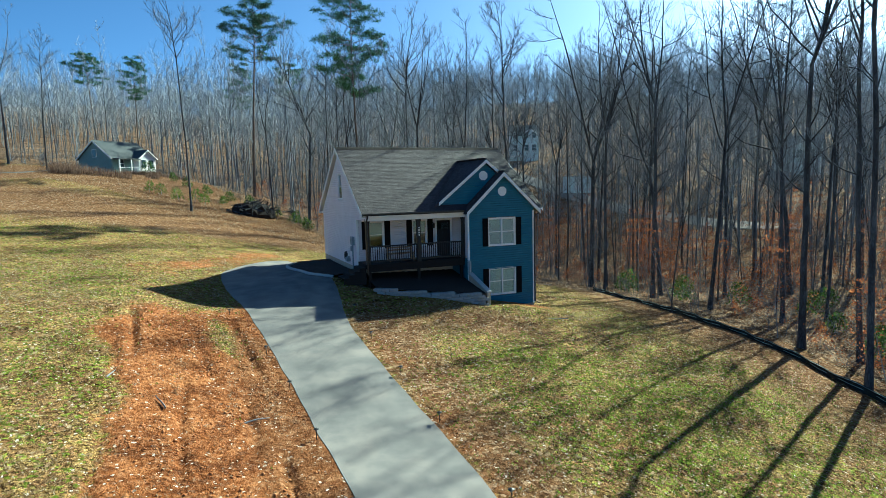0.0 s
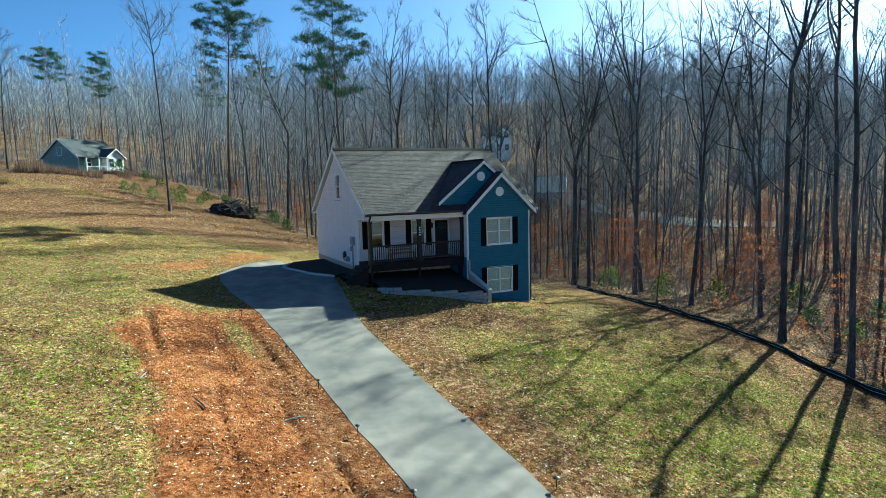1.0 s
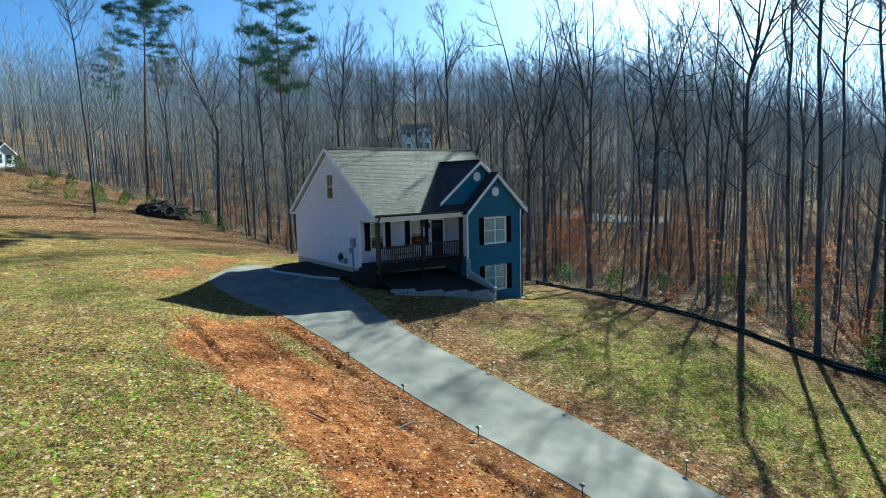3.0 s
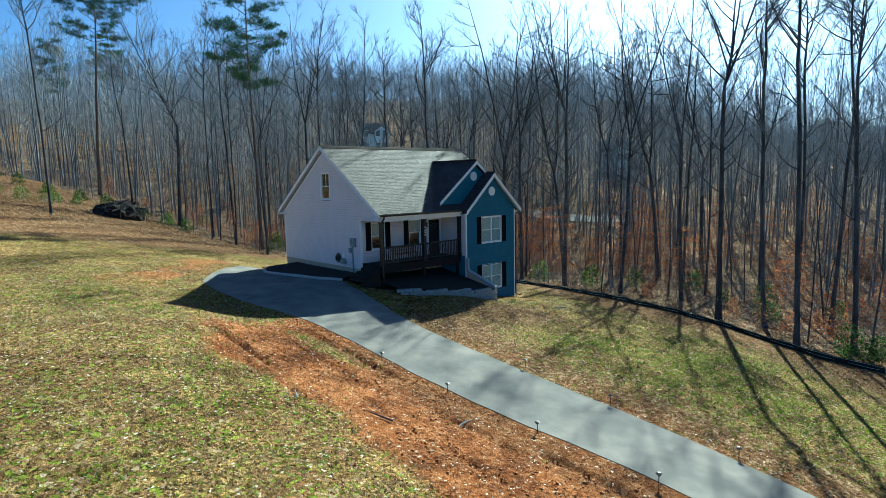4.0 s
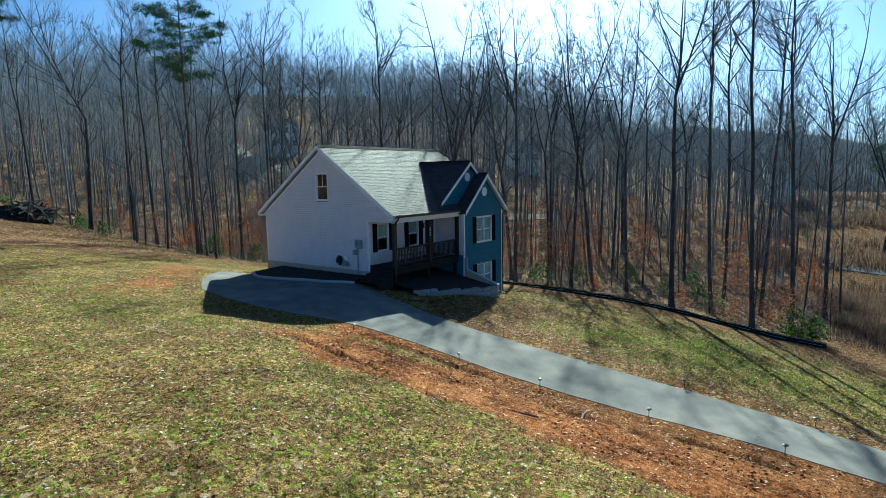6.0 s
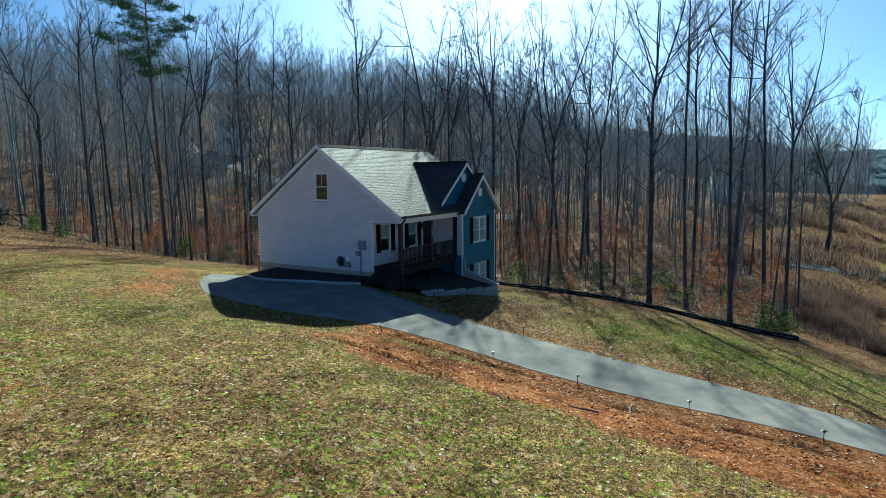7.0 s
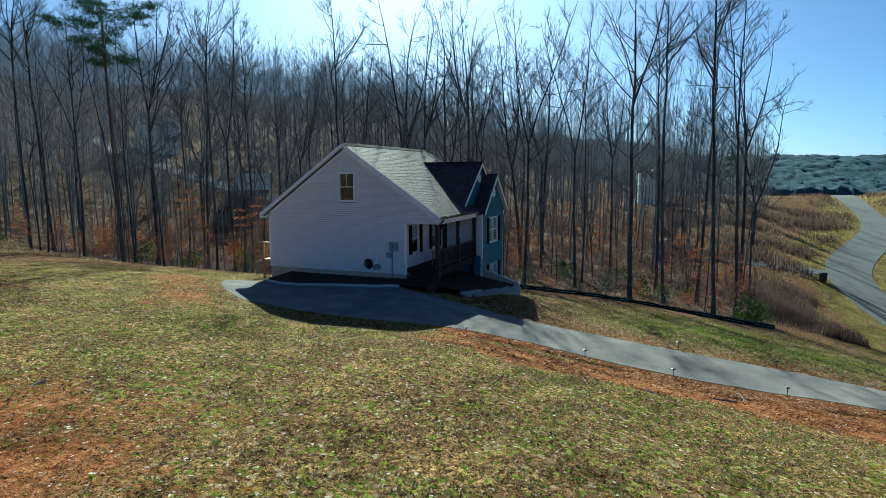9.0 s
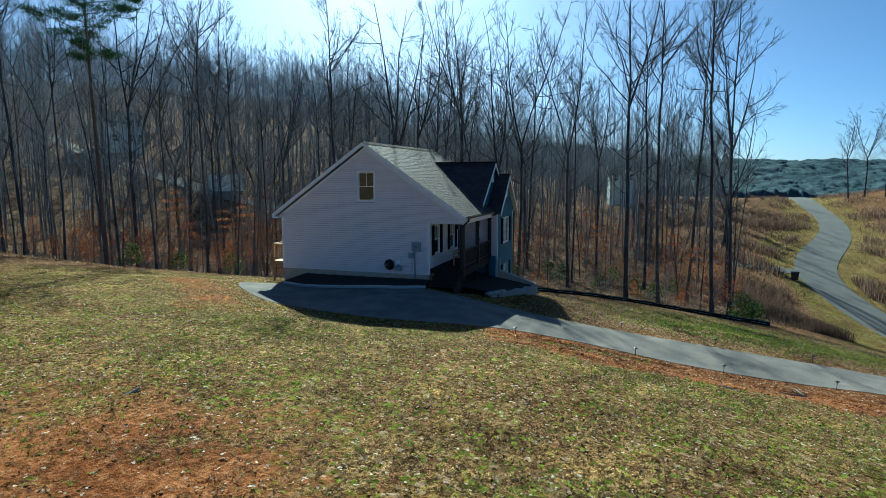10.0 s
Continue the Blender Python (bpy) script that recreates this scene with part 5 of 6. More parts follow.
block_mesh = None
total = wall_at(0)[2]
bm = boxes((-0.2, 0.2, -0.14, 0.12, 0, 0.145), bevel=0.016)
block_ob = part("block", bm, M["block"], bed_wall)
block_mesh = block_ob.data
first = True
r = random.Random(4)
for course in range(9):
    s = 0.1 + (0.2 if course % 2 else 0.0)
    while s < total - 0.15:
        x, y, _ = wall_at(s)
        x2, y2, _ = wall_at(s + 0.1)
        z = -1.95 + 0.15 * course
        crest = -0.50 - 0.62 * (s / total) ** 0.9
        base_z = height(x, y) - 0.35
        if base_z < z + 0.15 and z + 0.15 <= crest + 0.03:
            ob = block_ob if first else new("block", block_mesh)
            first = False
            ob.parent = bed_wall
            ob.matrix_basis = pose(x + r.uniform(-0.01, 0.01), y + r.uniform(-0.015, 0.015), z, 0, 0, math.degrees(math.atan2(y2 - y, x2 - x)) + r.uniform(-1.5, 1.5))
        s += 0.405

side = thing("wing_wall", (0, 0, 0), label="concrete wing wall with a pale sloping coping", category="retaining wall", kind="structure")
part("wall_body", prism([(-2.06, -2.9), (-2.06, -0.42), (-4.2, -1.13), (-4.2, -2.9)], 'x', 5.58, 5.78), M["concrete"], side)
part("coping", prism([(-2.06, -0.42), (-2.06, -0.35), (-4.26, -1.06), (-4.26, -1.13)], 'x', 5.55, 5.81), M["cap"], side)
part("upright_block", boxes((5.56, 5.66, -2.2, -2.06, -0.5, 0.3)), M["cap"], side)


def bed(name, outline, top, label):
    """A raised sheet of mulch with a rough surface, in strips from outline(y) = x0, x1."""
    verts, faces = [], []
    ys, n = outline[0], 14
    for y in ys:
        a, b = outline[1](y)
        for i in range(n):
            x = a + (b - a) * i / (n - 1)
            verts.append((x, y, top(x, y) + 0.02 * math.sin(13 * x + 3 * y) * math.sin(11 * y) - (0.25 if i in (0, n - 1) else 0)))
    for k in range(len(ys) - 1):
        for i in range(n - 1):
            faces.append((k * n + i, k * n + i + 1, (k + 1) * n + i + 1, (k + 1) * n + i))
    return tagged(new(name, raw_mesh(name, verts, faces, M["mulch"], True)), label, "planting bed", kind="structure")


def wall_y(x):
    k = np.array(WALL)
    return float(np.interp(x, k[:, 0], k[:, 1]))


verts, faces = [], []
n, m_ = 30, 16
for i in range(n):
    x = 0.15 + 5.4 * i / (n - 1)
    for j in range(m_):
        y = wall_y(x) + 0.1 + (0.05 - wall_y(x)) * j / (m_ - 1)
        s = (x / 5.6)
        lo = -0.55 - 0.62 * s
        verts.append((x, y, lo + (0.32 + 0.45 * s) * j / (m_ - 1) + 0.02 * math.sin(13 * x) * math.sin(11 * y)))
for i in range(n - 1):
    for j in range(m_ - 1):
        faces.append((i * m_ + j, (i + 1) * m_ + j, (i + 1) * m_ + j + 1, i * m_ + j + 1))
tagged(new("mulch_bed", raw_mesh("mulch_bed", verts, faces, M["mulch"], True)), "dark mulch bed below the porch", "planting bed", kind="structure")


def bed_edge(y):
    return -2.55 + 1.3 * ease((0.9 - y) / 1.8) - 0.5 * math.sin(0.45 * (y - 1)) + 0.6 * ease((y - 5.2) / 2.2)


bed("mulch_bed", (np.arange(-0.15, 7.3, 0.25), lambda y: (float(bed_edge(y)), 0.1)), lambda x, y: max(height(x, y) + 0.05, -0.12 - 0.03 * abs(x)), "dark mulch bed along the end wall")
curb = thing("bed_curb", (0, 0, 0), label="pale concrete curb edging the mulch bed", category="curb", kind="structure")
buf = ([], [])
line = [np.array((bed_edge(y), y, height(bed_edge(y), y) + 0.06)) for y in np.arange(-0.2, 7.3, 0.25)]
tube(buf, line, [0.085] * len(line), 6)
ob = new("curb_stone", raw_mesh("curb_stone", *buf, M["cap"], True))
ob.parent = curb

# path lights beside the driveway
M["lampglow"] = surface("frosted_lamp_glass", [(0.18, 0.18, 0.175), (0.26, 0.26, 0.25)], 0.3, scale=8, fine=60, bump=0.0)


def path_light(x, y):
    ob = thing("path_light", on(x, y), 0, label="black solar path light on a stake", category="garden light", group="driveway lights")

    def lathe(name, prof, mat):
        bm = bmesh.new()
        rings = [[bm.verts.new((rr * math.cos(2 * math.pi * k / 10), rr * math.sin(2 * math.pi * k / 10), z)) for k in range(10)] for rr, z in prof]
        for a, b in zip(rings, rings[1:]):
            for k in range(10):
                bm.faces.new((a[k], a[(k + 1) % 10], b[(k + 1) % 10], b[k]))
        bm.faces.new(rings[-1])
        part(name, bm, mat, ob)
    lathe("stake", [(0.010, -0.1), (0.010, 0.22)], M["black"])
    lathe("lamp_glass", [(0.022, 0.22), (0.030, 0.235), (0.030, 0.28)], M["lampglow"])
    lathe("lamp_cap", [(0.075, 0.275), (0.075, 0.287), (0.025, 0.31)], M["black"])
    return ob


lights = [(-6.9, -5.7), (-5.95, -9.8), (-5.6, -12.7), (-5.45, -16.1), (-5.35, -19.5), (-1.7, -5.6), (-2.0, -9.2), (-2.05, -12.8), (-2.1, -16.2), (-1.95, -19.9)]
proto = path_light(*lights[0])
for x, y in lights[1:]:
    copy_thing(proto, pose(*on(x, y), 0, 0, 30 * x))

# silt fence along the wood
M["fabric"] = surface("black_silt_fabric", [(0.010, 0.012, 0.011), (0.024, 0.027, 0.024)], 0.9, scale=3, fine=40, bump=0.3)
M["band"] = surface("pale_green_band", [(0.26, 0.34, 0.30), (0.40, 0.48, 0.43)], 0.7, scale=5, fine=40)
FENCE = [(22.6, 9.5), (21.9, 5), (21.7, 0), (21.2, -5), (20.4, -9.5), (19.0, -13.2), (18.0, -16.0), (19.5, -19.0)]
silt = thing("silt_fence", (0, 0, 0), label="sagging black silt fence with pale bands along the wood's edge", category="fence")
k = np.array(FENCE)
d = np.concatenate([[0], np.cumsum(np.hypot(*np.diff(k, axis=0).T))])
s = np.arange(0, d[-1], 0.25)
fx, fy = np.interp(s, d, k[:, 0]), np.interp(s, d, k[:, 1])
fx = fx + 0.12 * np.sin(s * 1.3)


def strip(z0, z1, off, name, mat):
    verts, faces = [], []
    for i in range(len(s)):
        sag = 0.11 * (0.5 - 0.5 * math.cos(2 * math.pi * s[i] / 2.0)) + 0.08 * math.sin(s[i] * 0.37)
        g = height(fx[i], fy[i])
        lean = 0.10 * math.sin(s[i] * 0.8)
        for o in (-0.012, 0.012):
            for z in (z0, z1):
                zz = z * (1 - sag * 1.2)
                verts.append((fx[i] + off + o + lean * z + 0.05 * math.sin(z * 9 + s[i] * 3), fy[i], g + zz - (0.05 if z == 0 else 0)))
    for i in range(len(s) - 1):
        a, b = i * 4, i * 4 + 4
        faces += [(a, a + 1, b + 1, b), (a + 2, b + 2, b + 3, a + 3), (a + 1, a + 3, b + 3, b + 1), (a, b, b + 2, a + 2)]
    ob = new(name, raw_mesh(name, verts, faces, mat))
    ob.parent = silt


strip(0.0, 0.35, 0.0, "fabric", M["fabric"])
for z in (0.15, 0.31):
    strip(z, z + 0.016, -0.03, "band", M["band"])
i = 0
while i < len(s):
    part("stake", boxes((fx[i] + 0.02, fx[i] + 0.06, fy[i] - 0.02, fy[i] + 0.02, height(fx[i], fy[i]) - 0.2, height(fx[i], fy[i]) + 0.52)), M["deckwood"], silt)
    i += 8

# wheeled bin by the road
M["binplastic"] = surface("dark_green_plastic", [(0.012, 0.016, 0.016), (0.022, 0.026, 0.026)], 0.5, scale=4, fine=50, bump=0.1)
bin_ = thing("wheelie_bin", on(55.8, -28.2), 20, label="dark plastic wheeled rubbish bin on the verge", category="bin")
bm = bmesh.new()
v = box(bm, -0.33, 0.33, -0.36, 0.36, 0.06, 1.0)
for q in v[:4]:
    q.co.x *= 0.78
    q.co.y *= 0.78
bmesh.ops.bevel(bm, geom=bm.edges[:], offset=0.03, segments=2, affect='EDGES')
part("body", bm, M["binplastic"], bin_)
part("lid", boxes((-0.36, 0.36, -0.40, 0.40, 1.0, 1.07), (-0.3, 0.3, -0.34, 0.34, 1.07, 1.11), bevel=0.015), M["binplastic"], bin_)
for x in (-0.3, 0.3):
    bm = bmesh.new()
    bmesh.ops.create_cone(bm, cap_ends=True, segments=14, radius1=0.13, radius2=0.13, depth=0.05, matrix=Matrix.Translation((x, 0.3, 0.13)) @ Matrix.Rotation(radians(90), 4, 'Y'))
    part("wheel", bm, M["black"], bin_)


# neighbouring houses
def cottage(name, x, y, z, turn, w, dp, wall_h, rise, wall, roof, label, storeys=1, wing=None):
    ob = thing(name, (x, y, z), turn, label=label, category="house")
    body = part("wall", prism([(-dp / 2, -5), (dp / 2, -5), (dp / 2, wall_h), (0, wall_h + rise * 0.96), (-dp / 2, wall_h)], 'x', -w / 2, w / 2), wall, ob)
    part("roof", prism([(-dp / 2 - 0.35, wall_h - 0.1), (0, wall_h + rise + 0.1), (dp / 2 + 0.35, wall_h - 0.1), (dp / 2 + 0.35, wall_h - 0.28), (0, wall_h + rise - 0.1), (-dp / 2 - 0.35, wall_h - 0.28)], 'x', -w / 2 - 0.3, w / 2 + 0.3), roof, ob)
    # projecting front gable
    gw = w * 0.42
    gx = w * 0.22
    part("front_wing", prism([(gx - gw / 2, -5), (gx + gw / 2, -5), (gx + gw / 2, wall_h), (gx, wall_h + gw * 0.36), (gx - gw / 2, wall_h)], 'y', -dp / 2 - 1.2, -dp / 2 + 1), wing or wall, ob)
    part("front_roof", prism([(gx - gw / 2 - 0.3, wall_h - 0.15), (gx, wall_h + gw * 0.36 + 0.15), (gx + gw / 2 + 0.3, wall_h - 0.15), (gx + gw / 2 + 0.3, wall_h - 0.3), (gx, wall_h + gw * 0.36 - 0.02), (gx - gw / 2 - 0.3, wall_h - 0.3)], 'y', -dp / 2 - 1.5, 0), roof, ob)
    for s in (-1, 1):
        part("rake_board", prism([(gx + s * (gw / 2 + 0.3), wall_h - 0.16), (gx, wall_h + gw * 0.36 + 0.14), (gx, wall_h + gw * 0.36 - 0.12), (gx + s * (gw / 2 + 0.3), wall_h - 0.4)], 'y', -dp / 2 - 1.55, -dp / 2 - 1.5), M["white"], ob)
        part("end_rake", prism([(s * (dp / 2 + 0.35), wall_h - 0.12), (0, wall_h + rise + 0.08), (0, wall_h + rise - 0.2), (s * (dp / 2 + 0.35), wall_h - 0.4)], 'x', -w / 2 - 0.34, -w / 2 - 0.3), M["white"], ob)
    for st in range(storeys):
        zz = 0.9 + 2.7 * st
        for wx, yy in ((gx - 0.8, -dp / 2 - 1.2), (gx + 0.8, -dp / 2 - 1.2), (-w * 0.28, -dp / 2)):
            win = part("window", boxes((wx - 0.5, wx + 0.5, yy - 0.04, yy - 0.003, zz, zz + 1.4)), M["white"], ob)
            for q in (0, 1):
                part("pane", boxes((wx - 0.43, wx + 0.43, yy - 0.05, yy - 0.041, zz + 0.07 + 0.66 * q, zz + 0.67 + 0.66 * q)), M["glass_dark"], win)
    win = part("window", boxes((-w / 2 - 0.04, -w / 2 - 0.003, -0.5, 0.5, wall_h + 0.1, wall_h + 1.4)), M["white"], ob)
    part("pane", boxes((-w / 2 - 0.05, -w / 2 - 0.041, -0.43, 0.43, wall_h + 0.17, wall_h + 1.33)), M["glass_dark"], win)
    # porch
    part("porch_roof", boxes((-w / 2, gx - gw / 2, -dp / 2 - 1.6, -dp / 2, wall_h - 0.35, wall_h - 0.2)), roof, ob)
    for px in (-w / 2 + 0.2, -w * 0.2):
        part("porch_post", boxes((px - 0.07, px + 0.07, -dp / 2 - 1.55, -dp / 2 - 1.41, -0.2, wall_h - 0.35)), M["white"], ob)
    part("porch_rail", boxes((-w / 2, gx - gw / 2, -dp / 2 - 1.52, -dp / 2 - 1.46, 0.85, 0.95), (-w / 2, gx - gw / 2, -dp / 2 - 1.55, -dp / 2, -0.3, 0.0)), M["white"], ob)
    return ob


M["glass_dark"] = surface("far_window_glass", [(0.03, 0.05, 0.06), (0.06, 0.09, 0.10)], 0.1, scale=2, fine=10, bump=0.0, spec=0.6)
M["green"] = surface("green_siding", [(0.15, 0.22, 0.20), (0.19, 0.26, 0.24)], 0.6, scale=2, fine=40)
M["paleblue"] = surface("pale_blue_siding", [(0.55, 0.64, 0.68), (0.64, 0.72, 0.75)], 0.6, scale=2, fine=40)
M["tan"] = surface("tan_siding", [(0.58, 0.51, 0.42), (0.68, 0.60, 0.50)], 0.6, scale=2, fine=40)
M["darkroof"] = surface("dark_roof", [(0.04, 0.05, 0.055), (0.08, 0.09, 0.095)], 0.8, scale=6, fine=60)
cottage("house", -19.5, 84, height(-19.5, 84) + 0.8, 46, 8.2, 7.4, 2.6, 2.8, M["green"], M["darkroof"], "small green house with white trim at the wood's edge", 1, M["white"])
cottage("house", 60.6, 84.5, height(60.6, 84.5) + 0.4, -30, 6.4, 6.5, 4.6, 2.2, M["paleblue"], M["darkroof"], "two-storey blue house among bare trees", 2)
cottage("house", 92.5, 42.5, 7.0, -62, 7, 6.5, 2.9, 2.0, M["paleblue"], M["darkroof"], "grey-blue house with a white porch glimpsed between the trees", 1)
cottage("house", 101, -5.2, height(101, -5.2) + 4.0, -80, 4.6, 5, 2.4, 1.4, M["paleblue"], M["darkroof"], "pale blue house half hidden behind bare trees", 1)
shed = thing("shed", on(55.5, 57.0), -40, label="pale blue metal shed beside a track", category="shed")
part("wall", boxes((-2.6, 2.6, -1.6, 1.6, -0.6, 2.2)), M["paleblue"], shed)
part("roof", boxes((-2.8, 2.8, -1.8, 1.8, 2.2, 2.35)), M["cap"], shed)
part("door", boxes((-0.5, 0.5, -1.64, -1.603, 0, 2.0)), M["white"], shed)
ribbon("lane", [(61, -31), (60.5, -27), (60, -22), (58.3, -16.5), (54, -8)], 2.8, 0.06, M["roadtar"], "narrow asphalt lane branching off into the wood", "road")
ribbon("track", [(60, 102), (54, 89), (50, 76.6), (50.5, 69.7), (51.4, 64), (52.6, 58), (54, 52), (56.3, 45.5), (58.5, 38), (60, 29), (66, 20)], 2.6, 0.08, M["track"], "pale gravel track across the wooded slope", "track")

# ---- ground cover ----
def tones(name, stops, rough=0.9, thin=True):
    """A material whose colour goes from piece to piece."""
    m = bpy.data.materials.new(name)
    m.use_nodes = True
    n, l = m.node_tree.nodes, m.node_tree.links
    b = n["Principled BSDF"]
    ge, ra = n.new("ShaderNodeNewGeometry"), n.new("ShaderNodeValToRGB")
    ra.color_ramp.interpolation = 'LINEAR'
    e = ra.color_ramp.elements
    e[0].position, e[0].color = stops[0][0], rgb(stops[0][1])
    e[1].position, e[1].color = stops[-1][0], rgb(stops[-1][1])
    for p, c in stops[1:-1]:
        e.new(p).color = rgb(c)
    no, co, mx = n.new("ShaderNodeTexNoise"), n.new("ShaderNodeTexCoord"), n.new("ShaderNodeMix")
    no.inputs["Scale"].default_value = 18
    l.new(co.outputs["Object"], no.inputs["Vector"])
    mx.data_type, mx.blend_type = 'RGBA', 'MULTIPLY'
    mx.inputs[0].default_value = 0.3
    l.new(ge.outputs["Random Per Island"], ra.inputs[0])
    l.new(ra.outputs[0], mx.inputs[6])
    l.new(no.outputs["Fac"], mx.inputs[7])
    l.new(mx.outputs[2], b.inputs["Base Color"])
    if thin:
        tl, sh = n.new("ShaderNodeBsdfTranslucent"), n.new("ShaderNodeMixShader")
        sh.inputs[0].default_value = 0.5
        l.new(mx.outputs[2], tl.inputs["Color"])
        l.new(b.outputs[0], sh.inputs[1])
        l.new(tl.outputs[0], sh.inputs[2])
        l.new(sh.outputs[0], n["Material Output"].inputs[0])
    b.inputs["Roughness"].default_value, b.inputs["Specular IOR Level"].default_value = rough, 0.04
    return m


M["strawgrass"] = tones("dry_grass", [(0, (0.10, 0.058, 0.028)), (0.4, (0.22, 0.15, 0.072)), (0.8, (0.36, 0.275, 0.16)), (1, (0.52, 0.445, 0.32))])
M["greengrass"] = tones("green_grass", [(0, (0.08, 0.15, 0.010)), (0.5, (0.19, 0.29, 0.022)), (1, (0.36, 0.45, 0.06))])
M["leaves"] = tones("fallen_leaves", [(0, (0.14, 0.075, 0.04)), (0.4, (0.28, 0.17, 0.09)), (0.75, (0.42, 0.30, 0.18)), (1, (0.62, 0.52, 0.40))])
M["paleleaf"] = tones("bleached_leaves", [(0, (0.40, 0.32, 0.24)), (0.6, (0.62, 0.54, 0.44)), (1, (0.78, 0.72, 0.64))])
M["debris"] = tones("dark_leaf_debris", [(0, (0.025, 0.015, 0.010)), (0.6, (0.07, 0.042, 0.026)), (1, (0.14, 0.09, 0.055))])
M["clods"] = tones("clay_clods", [(0, (0.20, 0.070, 0.024)), (0.6, (0.34, 0.14, 0.05)), (0.93, (0.46, 0.23, 0.10)), (1, (0.55, 0.42, 0.31))], thin=False)
M["soil"] = tones("dark_soil", [(0, (0.05, 0.028, 0.018)), (0.6, (0.12, 0.065, 0.04)), (1, (0.22, 0.14, 0.09))], thin=False)
M["rust"] = tones("rust_brown_leaves", [(0, (0.16, 0.046, 0.024)), (0.45, (0.32, 0.11, 0.046)), (0.8, (0.47, 0.19, 0.07)), (1, (0.56, 0.30, 0.13))])
# ridge crowns: the blue of distant haze is mixed into the base colour
M["hazyridge"] = surface("haze_blue_woodland", [(0.026, 0.050, 0.066), (0.044, 0.072, 0.092), (0.068, 0.098, 0.118)], 0.95, scale=0.05, fine=0.35, bump=0.0, spec=0.03)
M["evergreen"] = tones("evergreen_leaves", [(0, (0.03, 0.06, 0.015)), (0.6, (0.08, 0.14, 0.03)), (1, (0.18, 0.25, 0.05))], 0.6)
M["fresh"] = tones("fresh_green_leaves", [(0, (0.035, 0.075, 0.012)), (0.6, (0.09, 0.165, 0.025)), (1, (0.18, 0.29, 0.05))], 0.6)
M["drybrush"] = tones("dry_brush", [(0, (0.07, 0.042, 0.032)), (0.5, (0.155, 0.10, 0.074)), (1, (0.29, 0.215, 0.16))])


def lawn_places(seed, count, x0, x1, y0, y1, want):
    r = np.random.default_rng(seed)
    x, y = r.uniform(x0, x1, count * 3), r.uniform(y0, y1, count * 3)
    p = want(x, y) * in_open(x, y) * (1 - on_drive(x, y)) * ~((x > -2.8) & (x < 10.4) & (y > -4.4) & (y < 8.8))
    lo, hi = drive_edges(y)
    ok = (r.uniform(0, 1, len(x)) < p) & ~((x > lo - 0.06) & (x < hi + 0.06) & (y < 9.3))
    return x[ok][:count], y[ok][:count]


def ground_z(x, y):
    return lie(x, y) + bumps(x, y)


def lush(x, y):
    return ease(0.5 + 0.75 * wobble(x, y, 2.3, 6) + 0.55 * wobble(x, y, 0.7, 2))


def tufts(name, seed, spots, blades, tall, wide, material, label, category="grass"):
    """Blades of grass as single slim triangles."""
    r = np.random.default_rng(seed)
    x, y = (np.repeat(k, blades) for k in spots)
    n = len(x)
    a = r.uniform(0, 6.28, n)
    x, y = x + r.normal(0, 0.035, n), y + r.normal(0, 0.035, n)
    z = ground_z(x, y) - 0.01
    h, w, lean = tall * r.uniform(0.5, 1.3, n), wide * r.uniform(0.6, 1.4, n), r.uniform(0.6, 2.2, n)
    ca, sa = np.cos(a), np.sin(a)
    p0 = np.stack([x - w * sa, y + w * ca, z], -1)
    p1 = np.stack([x + w * sa, y - w * ca, z], -1)
    p2 = np.stack([x + ca * h * lean, y + sa * h * lean, z + h], -1)
    V = np.stack([p0, p1, p2], 1).reshape(-1, 3)
    return merged(name, [(V, np.arange(3 * n).reshape(-1, 3))], material, label, category)


def flakes(name, seed, x, y, z, size, material, label, category, tilt=0.5):
    """Small bent leaves, two triangles each, lying or hanging any way."""
    r = np.random.default_rng(seed)
    n = len(x)
    c = np.stack([x, y, z], -1)
    u = r.normal(0, 1, (n, 3)) * (1, 1, tilt)
    u /= np.linalg.norm(u, axis=1, keepdims=True)
    v = np.cross(u, r.normal(0, 1, (n, 3)) * (tilt, tilt, 1) + (0, 0, 0.3))
    v /= np.linalg.norm(v, axis=1, keepdims=True)
    s = (size * r.uniform(0.5, 1.4, n))[:, None]
    lift = np.array((0, 0, 0.25)) * s
    V = np.stack([c - u * s, c - v * s * 0.55 + lift, c + u * s, c + v * s * 0.55 + lift], 1).reshape(-1, 3)
    return merged(name, [(V, np.arange(4 * n).reshape(-1, 4))], material, label, category)


clear = lambda x, y: 1 - 0.93 * dirt_amount(x, y)
tufts("dry_grass", 1, lawn_places(41, 32000, -30, -4, -30, 10, lambda x, y: clear(x, y) * ease(0.5 + 1.2 * wobble(x, y, 0.28, 8) + 0.6 * wobble(x, y, 1.1, 3))), 4, 0.055, 0.011, M["strawgrass"], "short straw-coloured winter grass")
tufts("green_grass", 2, lawn_places(42, 6500, -30, -4, -30, 10, lambda x, y: clear(x, y) * lush(x, y) ** 2), 4, 0.055, 0.02, M["greengrass"], "patches of short green grass")
tufts("green_grass", 3, lawn_places(43, 9000, -2, 20, -28, -4, lambda x, y: np.exp(-((x - 7) / 6.5) ** 2 - ((y + 15) / 6) ** 2) * (0.45 + lush(x, y))), 4, 0.06, 0.021, M["greengrass"], "patches of short green grass")
tufts("dry_grass", 4, lawn_places(44, 14000, -2, 20, -28, -4, lambda x, y: 0.5 + 0 * x), 3, 0.055, 0.012, M["strawgrass"], "short straw-coloured winter grass")
x, y = lawn_places(45, 17000, -30, 22, -30, 12, lambda x, y: 0.25 + 0.75 * ease(0.3 + wobble(x, y, 1.7, 9)) + 0 * x)
